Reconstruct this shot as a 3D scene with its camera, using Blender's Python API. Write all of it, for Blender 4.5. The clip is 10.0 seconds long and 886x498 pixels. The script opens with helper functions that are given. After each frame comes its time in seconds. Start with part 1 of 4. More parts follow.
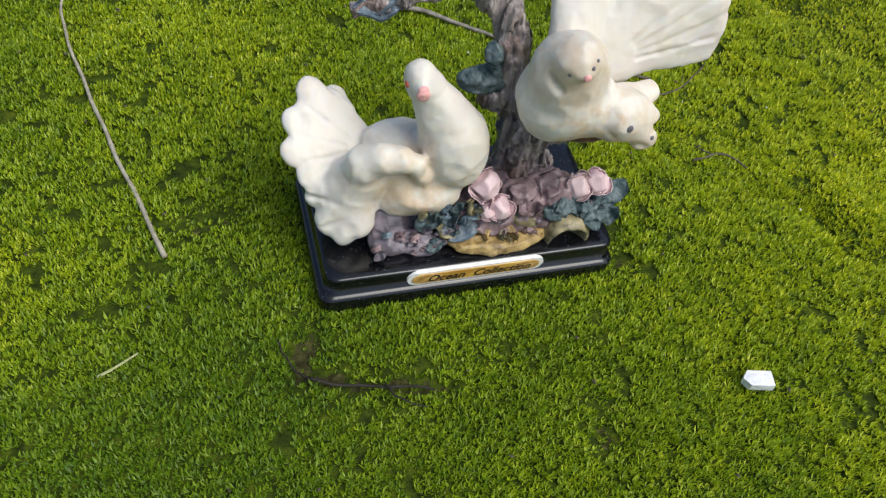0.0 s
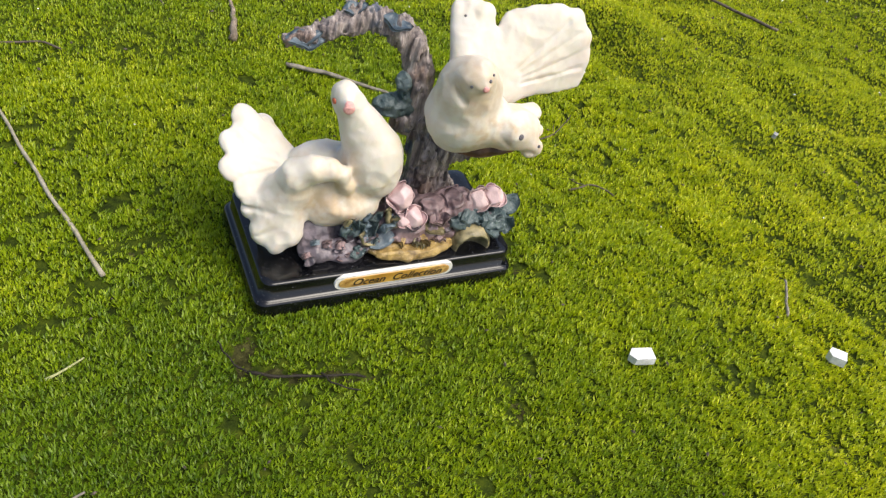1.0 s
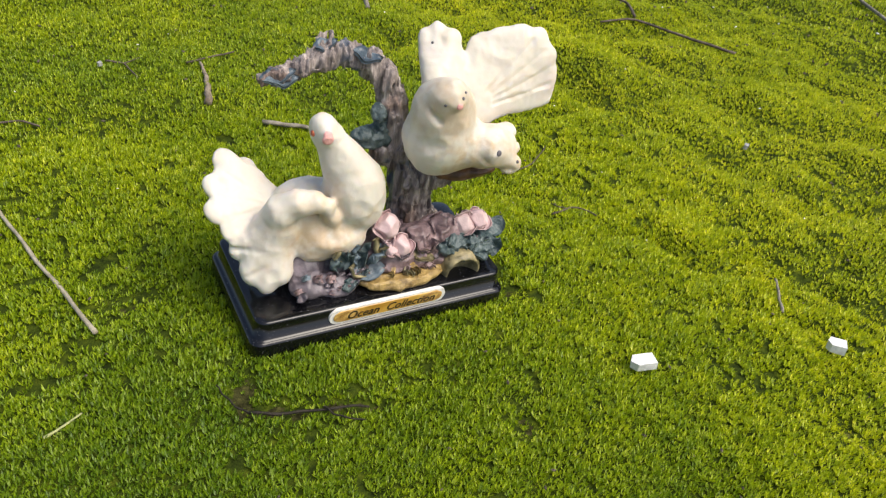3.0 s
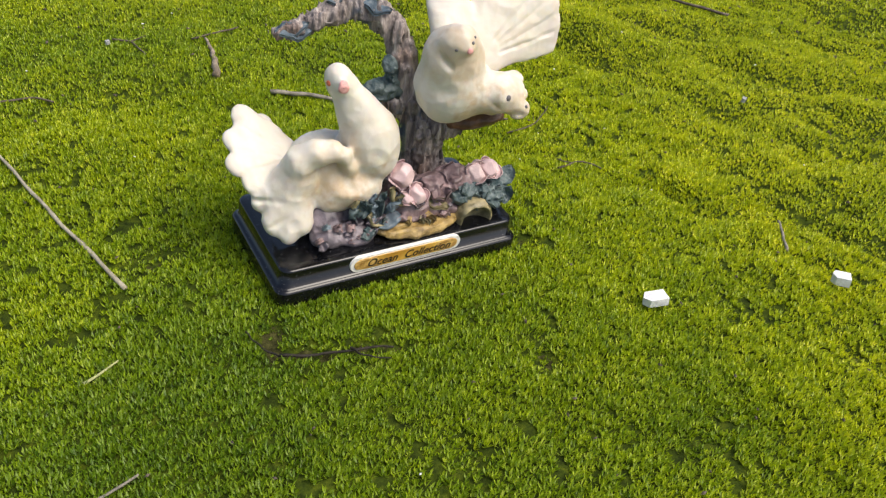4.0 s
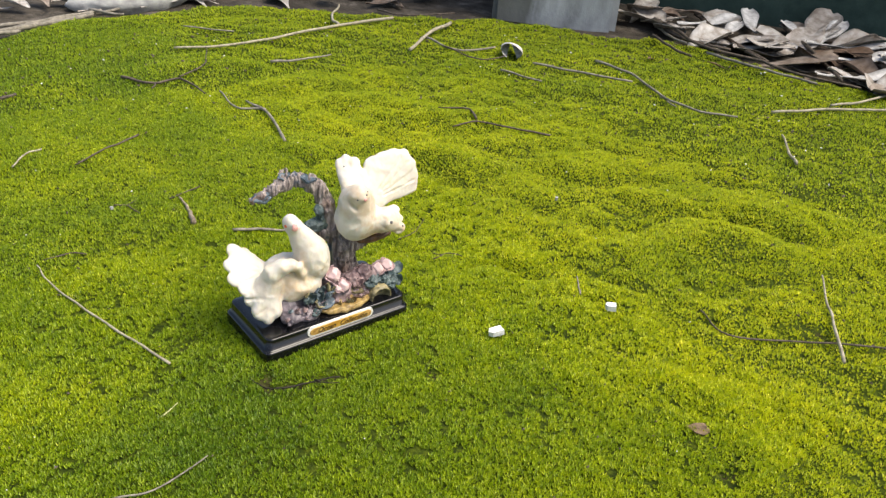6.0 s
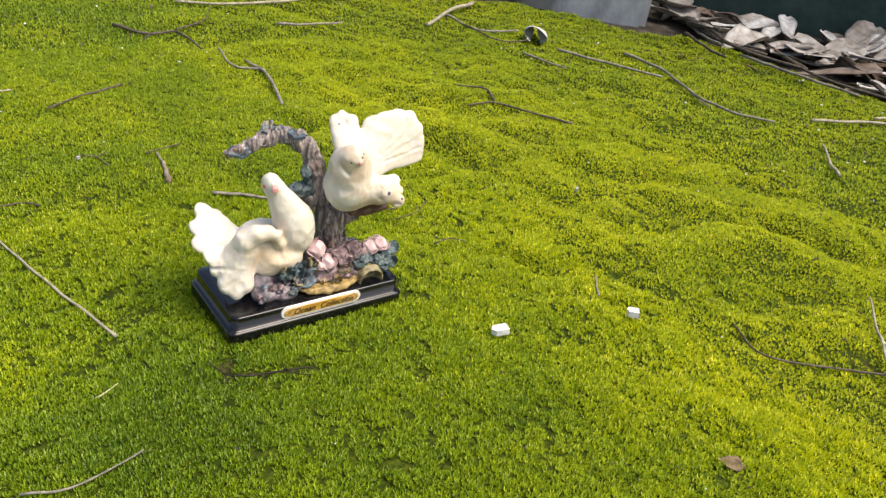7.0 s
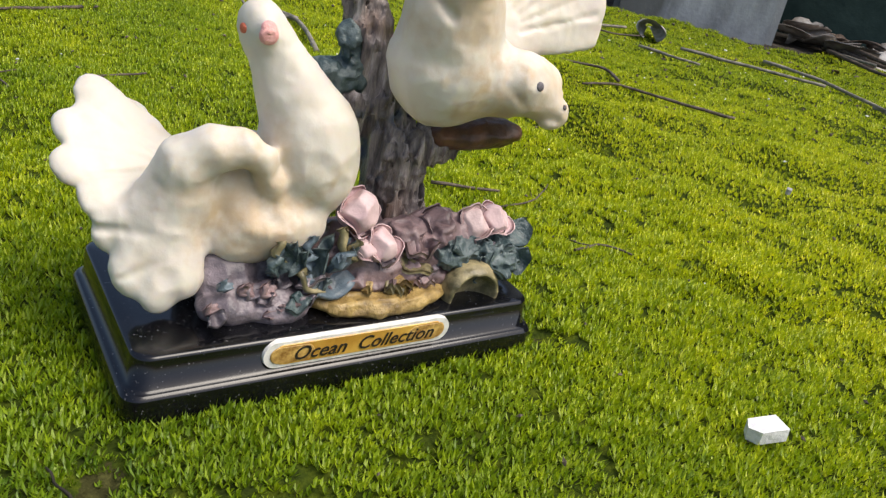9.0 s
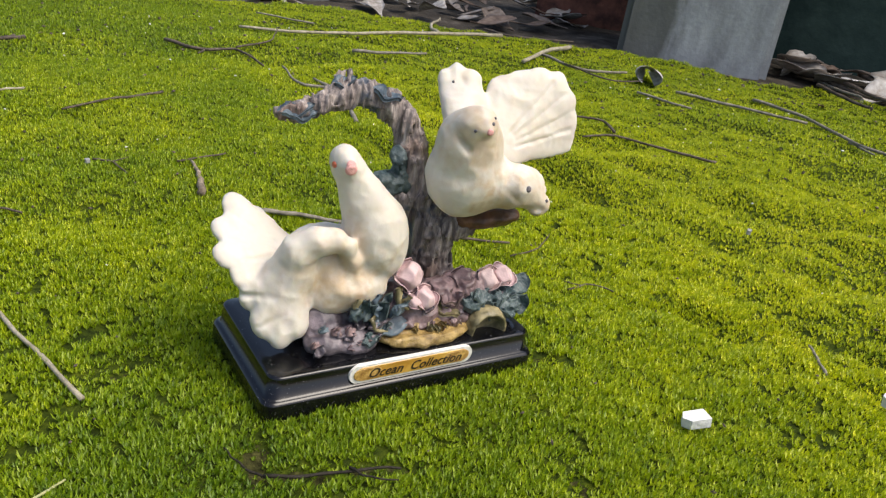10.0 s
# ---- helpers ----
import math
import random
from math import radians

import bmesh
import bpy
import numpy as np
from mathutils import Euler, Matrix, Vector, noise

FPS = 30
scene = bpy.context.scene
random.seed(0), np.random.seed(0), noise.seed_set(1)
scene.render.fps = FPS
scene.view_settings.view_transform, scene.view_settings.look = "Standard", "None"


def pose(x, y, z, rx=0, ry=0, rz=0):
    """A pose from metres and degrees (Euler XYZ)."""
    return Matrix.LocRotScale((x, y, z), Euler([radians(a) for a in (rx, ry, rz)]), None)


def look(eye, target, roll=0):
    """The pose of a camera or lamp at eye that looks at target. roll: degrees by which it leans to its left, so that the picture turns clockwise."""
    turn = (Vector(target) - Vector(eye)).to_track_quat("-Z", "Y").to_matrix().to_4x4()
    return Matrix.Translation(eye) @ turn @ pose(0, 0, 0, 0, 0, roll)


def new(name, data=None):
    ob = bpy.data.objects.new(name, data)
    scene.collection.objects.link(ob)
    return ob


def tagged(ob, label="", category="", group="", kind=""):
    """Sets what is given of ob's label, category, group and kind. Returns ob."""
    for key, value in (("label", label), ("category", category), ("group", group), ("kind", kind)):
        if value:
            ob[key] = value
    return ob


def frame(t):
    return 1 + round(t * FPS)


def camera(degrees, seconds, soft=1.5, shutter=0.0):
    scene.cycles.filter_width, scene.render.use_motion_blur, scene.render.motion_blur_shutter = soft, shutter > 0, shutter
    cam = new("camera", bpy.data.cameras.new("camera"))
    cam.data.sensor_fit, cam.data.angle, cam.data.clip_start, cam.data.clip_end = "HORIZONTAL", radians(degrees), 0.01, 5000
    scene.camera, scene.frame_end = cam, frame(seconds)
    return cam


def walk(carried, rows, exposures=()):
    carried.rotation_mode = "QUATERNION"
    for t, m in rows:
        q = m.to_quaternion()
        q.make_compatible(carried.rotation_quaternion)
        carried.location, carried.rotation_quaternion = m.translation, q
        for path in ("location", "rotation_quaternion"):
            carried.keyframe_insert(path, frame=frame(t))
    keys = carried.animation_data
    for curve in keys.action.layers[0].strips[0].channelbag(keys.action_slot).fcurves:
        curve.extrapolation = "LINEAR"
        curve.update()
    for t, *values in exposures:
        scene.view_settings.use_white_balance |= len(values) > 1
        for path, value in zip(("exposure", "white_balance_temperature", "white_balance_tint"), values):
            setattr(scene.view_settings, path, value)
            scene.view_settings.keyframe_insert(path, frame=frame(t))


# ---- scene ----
EXPO = 0.86
cam = camera(58.3, 10.0, soft=1.3)
PATH = [
    (0, (-0.104, -0.179, 0.288), (0.419, 0.925, -1.296), 12.8),
    (0.5, (-0.143, -0.234, 0.291), (0.61, 0.975, -1.114), 20.0),
    (1, (-0.144, -0.235, 0.286), (0.709, 0.976, -1.058), 17.0),
    (1.5, (-0.14, -0.242, 0.288), (0.713, 1.023, -1.006), 13.2),
    (2, (-0.143, -0.246, 0.287), (0.732, 1.053, -0.957), 11.7),
    (2.5, (-0.144, -0.249, 0.282), (0.746, 1.069, -0.931), 10.5),
    (2.7, (-0.146, -0.25, 0.276), (0.761, 1.064, -0.928), 11.3),
    (3.8, (-0.159, -0.259, 0.261), (0.751, 1.054, -0.942), 8.4),
    (4, (-0.167, -0.268, 0.257), (0.744, 1.035, -0.955), 8.6),
    (4.5, (-0.224, -0.3, 0.251), (0.71, 1.071, -0.866), 6.2),
    (5, (-0.231, -0.355, 0.312), (0.703, 1.03, -0.787), 3.5),
    (5.5, (-0.268, -0.421, 0.366), (0.8, 0.904, -0.685), 5.4),
    (6, (-0.291, -0.45, 0.39), (0.851, 0.859, -0.601), 5.1),
    (6.2, (-0.289, -0.447, 0.39), (0.833, 0.881, -0.598), 5.4),
    (7.3, (-0.22, -0.357, 0.293), (0.899, 0.976, -0.692), 11.6),
    (7.5, (-0.206, -0.323, 0.263), (0.876, 1.063, -0.69), 12.7),
    (8, (-0.161, -0.228, 0.183), (0.791, 1.242, -0.782), 11.3),
    (8.5, (-0.109, -0.171, 0.143), (0.959, 1.253, -0.77), 11.4),
    (9, (-0.109, -0.171, 0.141), (0.99, 1.267, -0.71), 11.6),
    (9.5, (-0.126, -0.192, 0.156), (0.888, 1.291, -0.722), 10.0),
    (9.8, (-0.159, -0.225, 0.176), (0.891, 1.266, -0.645), 10.5),
    (10, (-0.169, -0.246, 0.201), (0.885, 1.245, -0.614), 9.1),
]
walk(cam, [(t, look(eye, target, roll)) for t, eye, target, roll in PATH],
     exposures=[(t, EXPO + e, k, tint) for t, e, k, tint in (
         (0.0, -0.33, 5900, 6), (0.5, -0.12, 6250, 8), (1.5, 0.04, 6500, 9), (2.5, 0.0, 6550, 9), (4.0, -0.05, 6550, 9), (5.0, 0.1, 6650, 8),
         (6.0, 0.25, 6700, 8), (7.5, 0.24, 6850, 11), (8.5, -0.07, 6450, 10), (10.0, -0.06, 6500, 10))])

# ---- light ----
world = bpy.data.worlds.new("sky")
scene.world = world
world.use_nodes = True
wn = world.node_tree.nodes
sky = wn.new("ShaderNodeTexSky")
sky.sky_type = "NISHITA"
sky.sun_disc = False
sky.sun_elevation, sky.sun_rotation = radians(58), radians(140)
sky.dust_density, sky.air_density = 4.0, 1.0
wn["Background"].inputs[1].default_value = 0.112
world.node_tree.links.new(sky.outputs[0], wn["Background"].inputs[0])
sun = new("sun", bpy.data.lights.new("sun", "SUN"))
sun.data.energy, sun.data.angle, sun.data.color = 1.75, radians(42), (1.0, 0.93, 0.82)
sun.matrix_world = look((0.55, -0.65, 1.5), (0, 0, 0))


# ---- materials ----
class Nodes:
    """A small builder for one principled material."""

    def __init__(self, name, rough=0.6, spec=0.4):
        self.mat = bpy.data.materials.new(name)
        self.mat.use_nodes = True
        self.t = self.mat.node_tree
        self.bsdf = self.t.nodes["Principled BSDF"]
        self.bsdf.inputs["Roughness"].default_value = rough
        self.bsdf.inputs["Specular IOR Level"].default_value = spec
        self.coord = self.t.nodes.new("ShaderNodeTexCoord").outputs["Object"]

    def link(self, a, b):
        self.t.links.new(a, b)

    def noise(self, scale, detail=4.0, rough=0.55, stretch=None):
        n = self.t.nodes.new("ShaderNodeTexNoise")
        n.inputs["Scale"].default_value, n.inputs["Detail"].default_value = scale, detail
        n.inputs["Roughness"].default_value = rough
        src = self.coord
        if stretch:
            m = self.t.nodes.new("ShaderNodeMapping")
            m.inputs["Scale"].default_value = stretch
            self.link(src, m.inputs[0])
            src = m.outputs[0]
        self.link(src, n.inputs["Vector"])
        return n.outputs["Fac"]

    def ramp(self, fac, stops):
        r = self.t.nodes.new("ShaderNodeValToRGB")
        e = r.color_ramp.elements
        while len(e) < len(stops):
            e.new(0.5)
        for k, (p, c) in zip(e, stops):
            k.position, k.color = p, (*c, 1)
        self.link(fac, r.inputs[0])
        return r.outputs[0]

    def mix(self, fac, a, b, kind="MIX"):
        m = self.t.nodes.new("ShaderNodeMix")
        m.data_type, m.blend_type = "RGBA", kind
        for sock, v in ((m.inputs[0], fac), (m.inputs[6], a), (m.inputs[7], b)):
            if isinstance(v, (int, float)):
                sock.default_value = v
            elif isinstance(v, tuple):
                sock.default_value = (*v, 1)
            else:
                self.link(v, sock)
        return m.outputs[2]

    def colour(self, c):
        if isinstance(c, tuple):
            self.bsdf.inputs["Base Color"].default_value = (*c, 1)
        else:
            self.link(c, self.bsdf.inputs["Base Color"])
        return self

    def bump(self, fac, dist, strength=0.6):
        b = self.t.nodes.new("ShaderNodeBump")
        b.inputs["Distance"].default_value, b.inputs["Strength"].default_value = dist, strength
        self.link(fac, b.inputs["Height"])
        self.link(b.outputs[0], self.bsdf.inputs["Normal"])
        return self


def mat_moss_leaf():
    """Deep green moss mixed with yellow; "kind" also holds painted light and shade."""
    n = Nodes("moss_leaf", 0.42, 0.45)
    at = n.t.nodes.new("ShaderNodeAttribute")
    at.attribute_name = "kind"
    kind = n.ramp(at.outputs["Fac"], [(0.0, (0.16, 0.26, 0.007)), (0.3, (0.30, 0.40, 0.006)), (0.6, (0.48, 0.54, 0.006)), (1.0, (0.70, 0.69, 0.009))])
    isl = n.t.nodes.new("ShaderNodeNewGeometry").outputs["Random Per Island"]
    own = n.ramp(isl, [(0.0, (0.50, 0.60, 0.7)), (0.3, (0.82, 0.87, 0.8)), (0.7, (1.05, 1.04, 1.0)), (0.95, (1.24, 1.18, 1.8)), (1.0, (1.6, 1.42, 9.0))])
    tuft = n.ramp(n.noise(130, 3, 0.6), [(0.34, (0.80, 0.85, 0.9)), (0.5, (0.98, 0.99, 0.98)), (0.68, (1.09, 1.06, 1.1))])
    c = n.mix(1.0, n.mix(1.0, kind, own, "MULTIPLY"), tuft, "MULTIPLY")
    n.colour(c)
    tr = n.t.nodes.new("ShaderNodeBsdfTranslucent")
    n.link(c, tr.inputs[0])
    ms = n.t.nodes.new("ShaderNodeMixShader")
    ms.inputs[0].default_value = 0.42
    n.link(n.bsdf.outputs[0], ms.inputs[1])
    n.link(tr.outputs[0], ms.inputs[2])
    n.link(ms.outputs[0], n.t.nodes["Material Output"].inputs[0])
    return n.mat


def mat_moss_floor():
    n = Nodes("moss_floor", 0.9, 0.1)
    green = n.ramp(n.noise(190, 5), [(0.3, (0.012, 0.019, 0.003)), (0.5, (0.032, 0.048, 0.004)), (0.72, (0.075, 0.095, 0.006))])
    earth = n.ramp(n.noise(240, 6), [(0.3, (0.012, 0.011, 0.004)), (0.55, (0.045, 0.045, 0.014)), (0.75, (0.12, 0.12, 0.035))])
    at = n.t.nodes.new("ShaderNodeAttribute")
    at.attribute_name = "bare"
    jag = n.t.nodes.new("ShaderNodeMath")
    jag.operation, jag.use_clamp = "MULTIPLY_ADD", False
    jag.inputs[1].default_value = 0.85
    n.link(at.outputs["Fac"], jag.inputs[0])
    n.link(n.noise(300, 4), jag.inputs[2])
    mask = n.ramp(jag.outputs[0], [(0.97, (0, 0, 0)), (1.0, (1, 1, 1))])
    n.colour(n.mix(mask, green, earth))
    n.bump(n.noise(400, 3), 0.002)
    return n.mat


def mat_soil():
    n = Nodes("soil", 0.95, 0.15)
    n.colour(n.ramp(n.noise(25, 8), [(0.3, (0.026, 0.022, 0.017)), (0.55, (0.062, 0.053, 0.042)), (0.8, (0.15, 0.13, 0.11))]))
    n.bump(n.noise(90, 6), 0.01)
    return n.mat


def mat_ivory():
    n = Nodes("ivory_resin", 0.5, 0.4)
    n.bsdf.inputs["Subsurface Weight"].default_value = 0.35
    n.bsdf.inputs["Subsurface Radius"].default_value = (0.006, 0.004, 0.002)
    n.bsdf.inputs["Subsurface Scale"].default_value = 0.5
    wash = n.ramp(n.noise(70, 4), [(0.52, (0, 0, 0)), (0.75, (1, 1, 1))])
    base = n.mix(wash, (0.635, 0.59, 0.51), (0.595, 0.525, 0.42))
    pink = n.ramp(n.noise(38, 2), [(0.55, (0, 0, 0)), (0.72, (0.6, 0.6, 0.6))])
    c = n.mix(pink, base, (0.60, 0.52, 0.49))
    # brown antique wash rubbed into five places
    for at, reach in (((-3.4, 1.95, 5.4), 2.0), ((-2.6, 1.6, 3.6), 1.9), ((2.1, 0.55, 11.1), 2.2), ((4.9, 0.8, 7.75), 2.2), ((3.3, 0.9, 7.9), 1.6)):
        d = n.t.nodes.new("ShaderNodeVectorMath")
        d.operation = "DISTANCE"
        d.inputs[1].default_value = [q * 0.01 for q in at]
        n.link(n.coord, d.inputs[0])
        m = n.t.nodes.new("ShaderNodeMath")
        m.operation, m.inputs[1].default_value = "MULTIPLY_ADD", 45.0 / reach
        n.link(d.outputs["Value"], m.inputs[0])
        n.link(n.noise(160, 4), m.inputs[2])
        c = n.mix(n.ramp(m.outputs[0], [(0.60, (0.55, 0.55, 0.55)), (1.05, (0.0, 0.0, 0.0))]), c, (0.50, 0.345, 0.19))
    n.colour(c)
    n.bump(n.noise(420, 3), 0.0006, 0.15)
    return n.mat


def mat_paint(name, a, b, scale=120, rough=0.45, spec=0.4, bump=0.0008, stretch=None):
    n = Nodes(name, rough, spec)
    n.colour(n.ramp(n.noise(scale, 5, 0.6, stretch), [(0.35, a), (0.65, b)]))
    n.bump(n.noise(scale * 3, 4, 0.6, stretch), bump)
    return n.mat


def mat_trunk():
    n = Nodes("painted_bark", 0.5, 0.4)
    streak = n.ramp(n.noise(110, 6, 0.7, (2.0, 2.0, 0.34)),
                    [(0.33, (0.045, 0.038, 0.038)), (0.45, (0.16, 0.132, 0.125)), (0.56, (0.31, 0.26, 0.235)), (0.68, (0.58, 0.51, 0.46))])
    blue = n.ramp(n.noise(55, 3), [(0.54, (0, 0, 0)), (0.62, (0.85, 0.85, 0.85))])
    brown = n.ramp(n.noise(41, 3), [(0.55, (0, 0, 0)), (0.66, (0.5, 0.5, 0.5))])
    c = n.mix(blue, streak, (0.075, 0.10, 0.14))
    n.colour(n.mix(brown, c, (0.16, 0.085, 0.05)))
    n.bump(n.noise(260, 5, 0.6, (1.5, 1.5, 0.4)), 0.002, 0.8)
    return n.mat


def mat_black():
    n = Nodes("black_lacquer", 0.22, 0.3)
    n.bsdf.inputs["Coat Weight"].default_value, n.bsdf.inputs["Coat Roughness"].default_value = 0.4, 0.08
    dust = n.ramp(n.noise(900, 3, 0.7), [(0.65, (0, 0, 0)), (0.71, (0.8, 0.8, 0.8))])
    film = n.ramp(n.noise(45, 5), [(0.48, (0.0, 0.0, 0.0)), (0.75, (0.12, 0.12, 0.12))])
    c = n.mix(film, (0.003, 0.003, 0.004), (0.045, 0.047, 0.058))
    n.colour(n.mix(dust, c, (0.16, 0.16, 0.17)))
    rr = n.ramp(n.noise(60, 5), [(0.35, (0.12, 0.12, 0.12)), (0.7, (0.24, 0.24, 0.24))])
    n.link(rr, n.bsdf.inputs["Roughness"])
    return n.mat


def mat_twig(name, a, b):
    n = Nodes(name, 0.75, 0.3)
    n.colour(n.ramp(n.noise(130, 5, 0.6), [(0.3, a), (0.68, b)]))
    n.bump(n.noise(500, 4), 0.001)
    return n.mat


def mat_leaf():
    n = Nodes("dry_leaf", 0.7, 0.3)
    rnd = n.t.nodes.new("ShaderNodeObjectInfo").outputs["Random"]
    own = n.ramp(rnd, [(0.0, (0.14, 0.09, 0.06)), (0.35, (0.27, 0.225, 0.19)), (0.7, (0.52, 0.50, 0.475)), (1.0, (0.35, 0.32, 0.295))])
    spots = n.ramp(n.noise(60, 6), [(0.35, (0.55, 0.5, 0.45)), (0.6, (1.0, 1.0, 1.0)), (0.8, (1.25, 1.25, 1.3))])
    n.colour(n.mix(1.0, own, spots, "MULTIPLY"))
    n.bump(n.noise(150, 4), 0.002)
    return n.mat


def mat_concrete():
    n = Nodes("concrete", 0.9, 0.2)
    base = n.ramp(n.noise(22, 8, 0.65, (1.0, 1.0, 0.4)), [(0.3, (0.21, 0.215, 0.22)), (0.55, (0.35, 0.36, 0.37)), (0.8, (0.50, 0.51, 0.52))])
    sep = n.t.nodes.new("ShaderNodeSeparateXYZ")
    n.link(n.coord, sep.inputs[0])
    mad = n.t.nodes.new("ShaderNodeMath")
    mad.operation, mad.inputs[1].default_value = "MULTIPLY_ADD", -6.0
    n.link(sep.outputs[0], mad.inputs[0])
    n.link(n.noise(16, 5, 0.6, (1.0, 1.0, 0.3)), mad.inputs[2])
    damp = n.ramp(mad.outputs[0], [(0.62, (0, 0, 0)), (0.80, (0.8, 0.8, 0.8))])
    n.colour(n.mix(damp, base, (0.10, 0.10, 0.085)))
    n.bump(n.noise(120, 5), 0.002, 0.4)
    return n.mat


MOSS_LEAF, MOSS_FLOOR, SOIL, IVORY = mat_moss_leaf(), mat_moss_floor(), mat_soil(), mat_ivory()
TRUNK, BLACK, LEAF, CONCRETE = mat_trunk(), mat_black(), mat_leaf(), mat_concrete()
ROCKY = mat_paint("purple_grey_rock", (0.040, 0.036, 0.046), (0.26, 0.215, 0.235), 70, 0.4, 0.5, 0.002)
PINK = mat_paint("pink_petal", (0.50, 0.345, 0.355), (0.67, 0.50, 0.495), 90, 0.42, 0.35)
DUSKY = mat_paint("dusky_petal", (0.40, 0.285, 0.28), (0.64, 0.49, 0.475), 110, 0.42, 0.35)
TEAL = mat_paint("dark_teal_leaf", (0.022, 0.045, 0.05), (0.12, 0.155, 0.155), 160, 0.4, 0.5, 0.0015)
BLUELEAF = mat_paint("slate_blue_leaf", (0.03, 0.05, 0.07), (0.13, 0.17, 0.20), 130, 0.4, 0.5)
GOLD = mat_paint("ochre_glaze", (0.11, 0.065, 0.02), (0.42, 0.29, 0.10), 170, 0.35, 0.5, 0.0015)
OLIVE = mat_paint("olive_leaf", (0.09, 0.08, 0.04), (0.36, 0.30, 0.16), 170, 0.4, 0.5)
MAUVE = mat_paint("mauve_petal", (0.09, 0.06, 0.062), (0.29, 0.20, 0.20), 150, 0.4, 0.5)
PERCH = mat_paint("orange_brown_wood", (0.03, 0.02, 0.016), (0.17, 0.08, 0.04), 90, 0.45, 0.4)
RED = mat_paint("red_eye", (0.45, 0.10, 0.05), (0.62, 0.17, 0.09), 300, 0.4)
GREY = mat_paint("grey_eye", (0.07, 0.065, 0.075), (0.16, 0.14, 0.15), 300, 0.4)
BLUSH = mat_paint("blush_pink", (0.70, 0.30, 0.28), (0.78, 0.44, 0.40), 200, 0.45)
WHITE = mat_paint("white_chip", (0.62, 0.61, 0.62), (0.85, 0.84, 0.84), 220, 0.5)
STONE = mat_paint("pale_stone", (0.24, 0.24, 0.24), (0.42, 0.42, 0.41), 40, 0.8, 0.2, 0.002)
HUSK = mat_paint("bleached_leaf", (0.30, 0.29, 0.28), (0.66, 0.65, 0.64), 60, 0.8, 0.2, 0.002)
SILVER = mat_paint("pale_label_rim", (0.62, 0.60, 0.56), (0.82, 0.80, 0.75), 300, 0.35, 0.5, 0.0003)
GILT = mat_paint("gilt_label", (0.36, 0.17, 0.02), (0.60, 0.36, 0.07), 90, 0.3, 0.5, 0.0003)
RUST = mat_paint("worn_gilt", (0.22, 0.10, 0.02), (0.62, 0.40, 0.12), 400, 0.35, 0.5, 0.0003)
INK = mat_paint("black_ink", (0.012, 0.01, 0.008), (0.02, 0.015, 0.012), 300, 0.5)
TWIG_DARK = mat_twig("dark_twig", (0.035, 0.028, 0.022), (0.14, 0.11, 0.085))
TWIG_ROOT = mat_twig("damp_root", (0.008, 0.007, 0.005), (0.035, 0.028, 0.020))
TWIG_GREY = mat_twig("grey_twig", (0.11, 0.10, 0.08), (0.30, 0.27, 0.22))
TWIG_PALE = mat_twig("pale_twig", (0.20, 0.175, 0.12), (0.42, 0.38, 0.29))
BROWN = mat_twig("brown_leaf", (0.07, 0.045, 0.025), (0.24, 0.17, 0.10))
SLIVER = mat_twig("grey_brown_leaf", (0.10, 0.075, 0.05), (0.34, 0.28, 0.21))
STRAW = mat_twig("straw", (0.28, 0.30, 0.12), (0.48, 0.48, 0.24))
BRICKRED = mat_paint("fired_clay", (0.07, 0.035, 0.028), (0.20, 0.085, 0.06), 30, 0.9, 0.2, 0.003)
BACKDROP = mat_paint("shade_green_backdrop", (0.016, 0.034, 0.029), (0.045, 0.075, 0.063), 9, 0.8, 0.2, 0.004)


# ---- helpers for shapes ----
def mesh_from(name, verts, faces, mats, smooth=True, mat_index=None):
    me = bpy.data.meshes.new(name)
    me.from_pydata([tuple(v) for v in verts], [], faces)
    for m in mats if isinstance(mats, (list, tuple)) else [mats]:
        me.materials.append(m)
    me.polygons.foreach_set("use_smooth", [smooth] * len(me.polygons))
    if mat_index is not None:
        me.polygons.foreach_set("material_index", mat_index)
    me.update()
    return me


def put(name, me, parent=None, label=""):
    ob = new(name, me)
    if parent is not None:
        ob.parent = parent
    return tagged(ob, label) if label else ob


def part(name, bm, material, parent, label=""):
    me = bpy.data.meshes.new(name)
    bm.to_mesh(me)
    bm.free()
    me.materials.append(material)
    return put(name, me, parent, label)


def lattice(seed):
    return np.random.RandomState(seed).rand(64, 64, 64).astype(np.float32)


LAT = lattice(5)


def noise3(x, y, z):
    """Value noise in -1..1 on arrays."""
    out = 0
    xi, yi, zi = np.floor(x).astype(int), np.floor(y).astype(int), np.floor(z).astype(int)
    fx, fy, fz = x - xi, y - yi, z - zi
    fx, fy, fz = (f * f * (3 - 2 * f) for f in (fx, fy, fz))
    for a in (0, 1):
        for b in (0, 1):
            for c in (0, 1):
                w = (fx if a else 1 - fx) * (fy if b else 1 - fy) * (fz if c else 1 - fz)
                out = out + w * LAT[(xi + a) % 64, (yi + b) % 64, (zi + c) % 64]
    return out * 2 - 1


def n2(x, y, f, k=0.5):
    return noise3(np.asarray(x) * f + 11.3, np.asarray(y) * f + 7.7, np.zeros_like(np.asarray(x, dtype=float)) + k)


def smin(a, b, k):
    h = np.clip(0.5 + 0.5 * (b - a) / k, 0, 1)
    return b * (1 - h) + a * h - k * h * (1 - h)


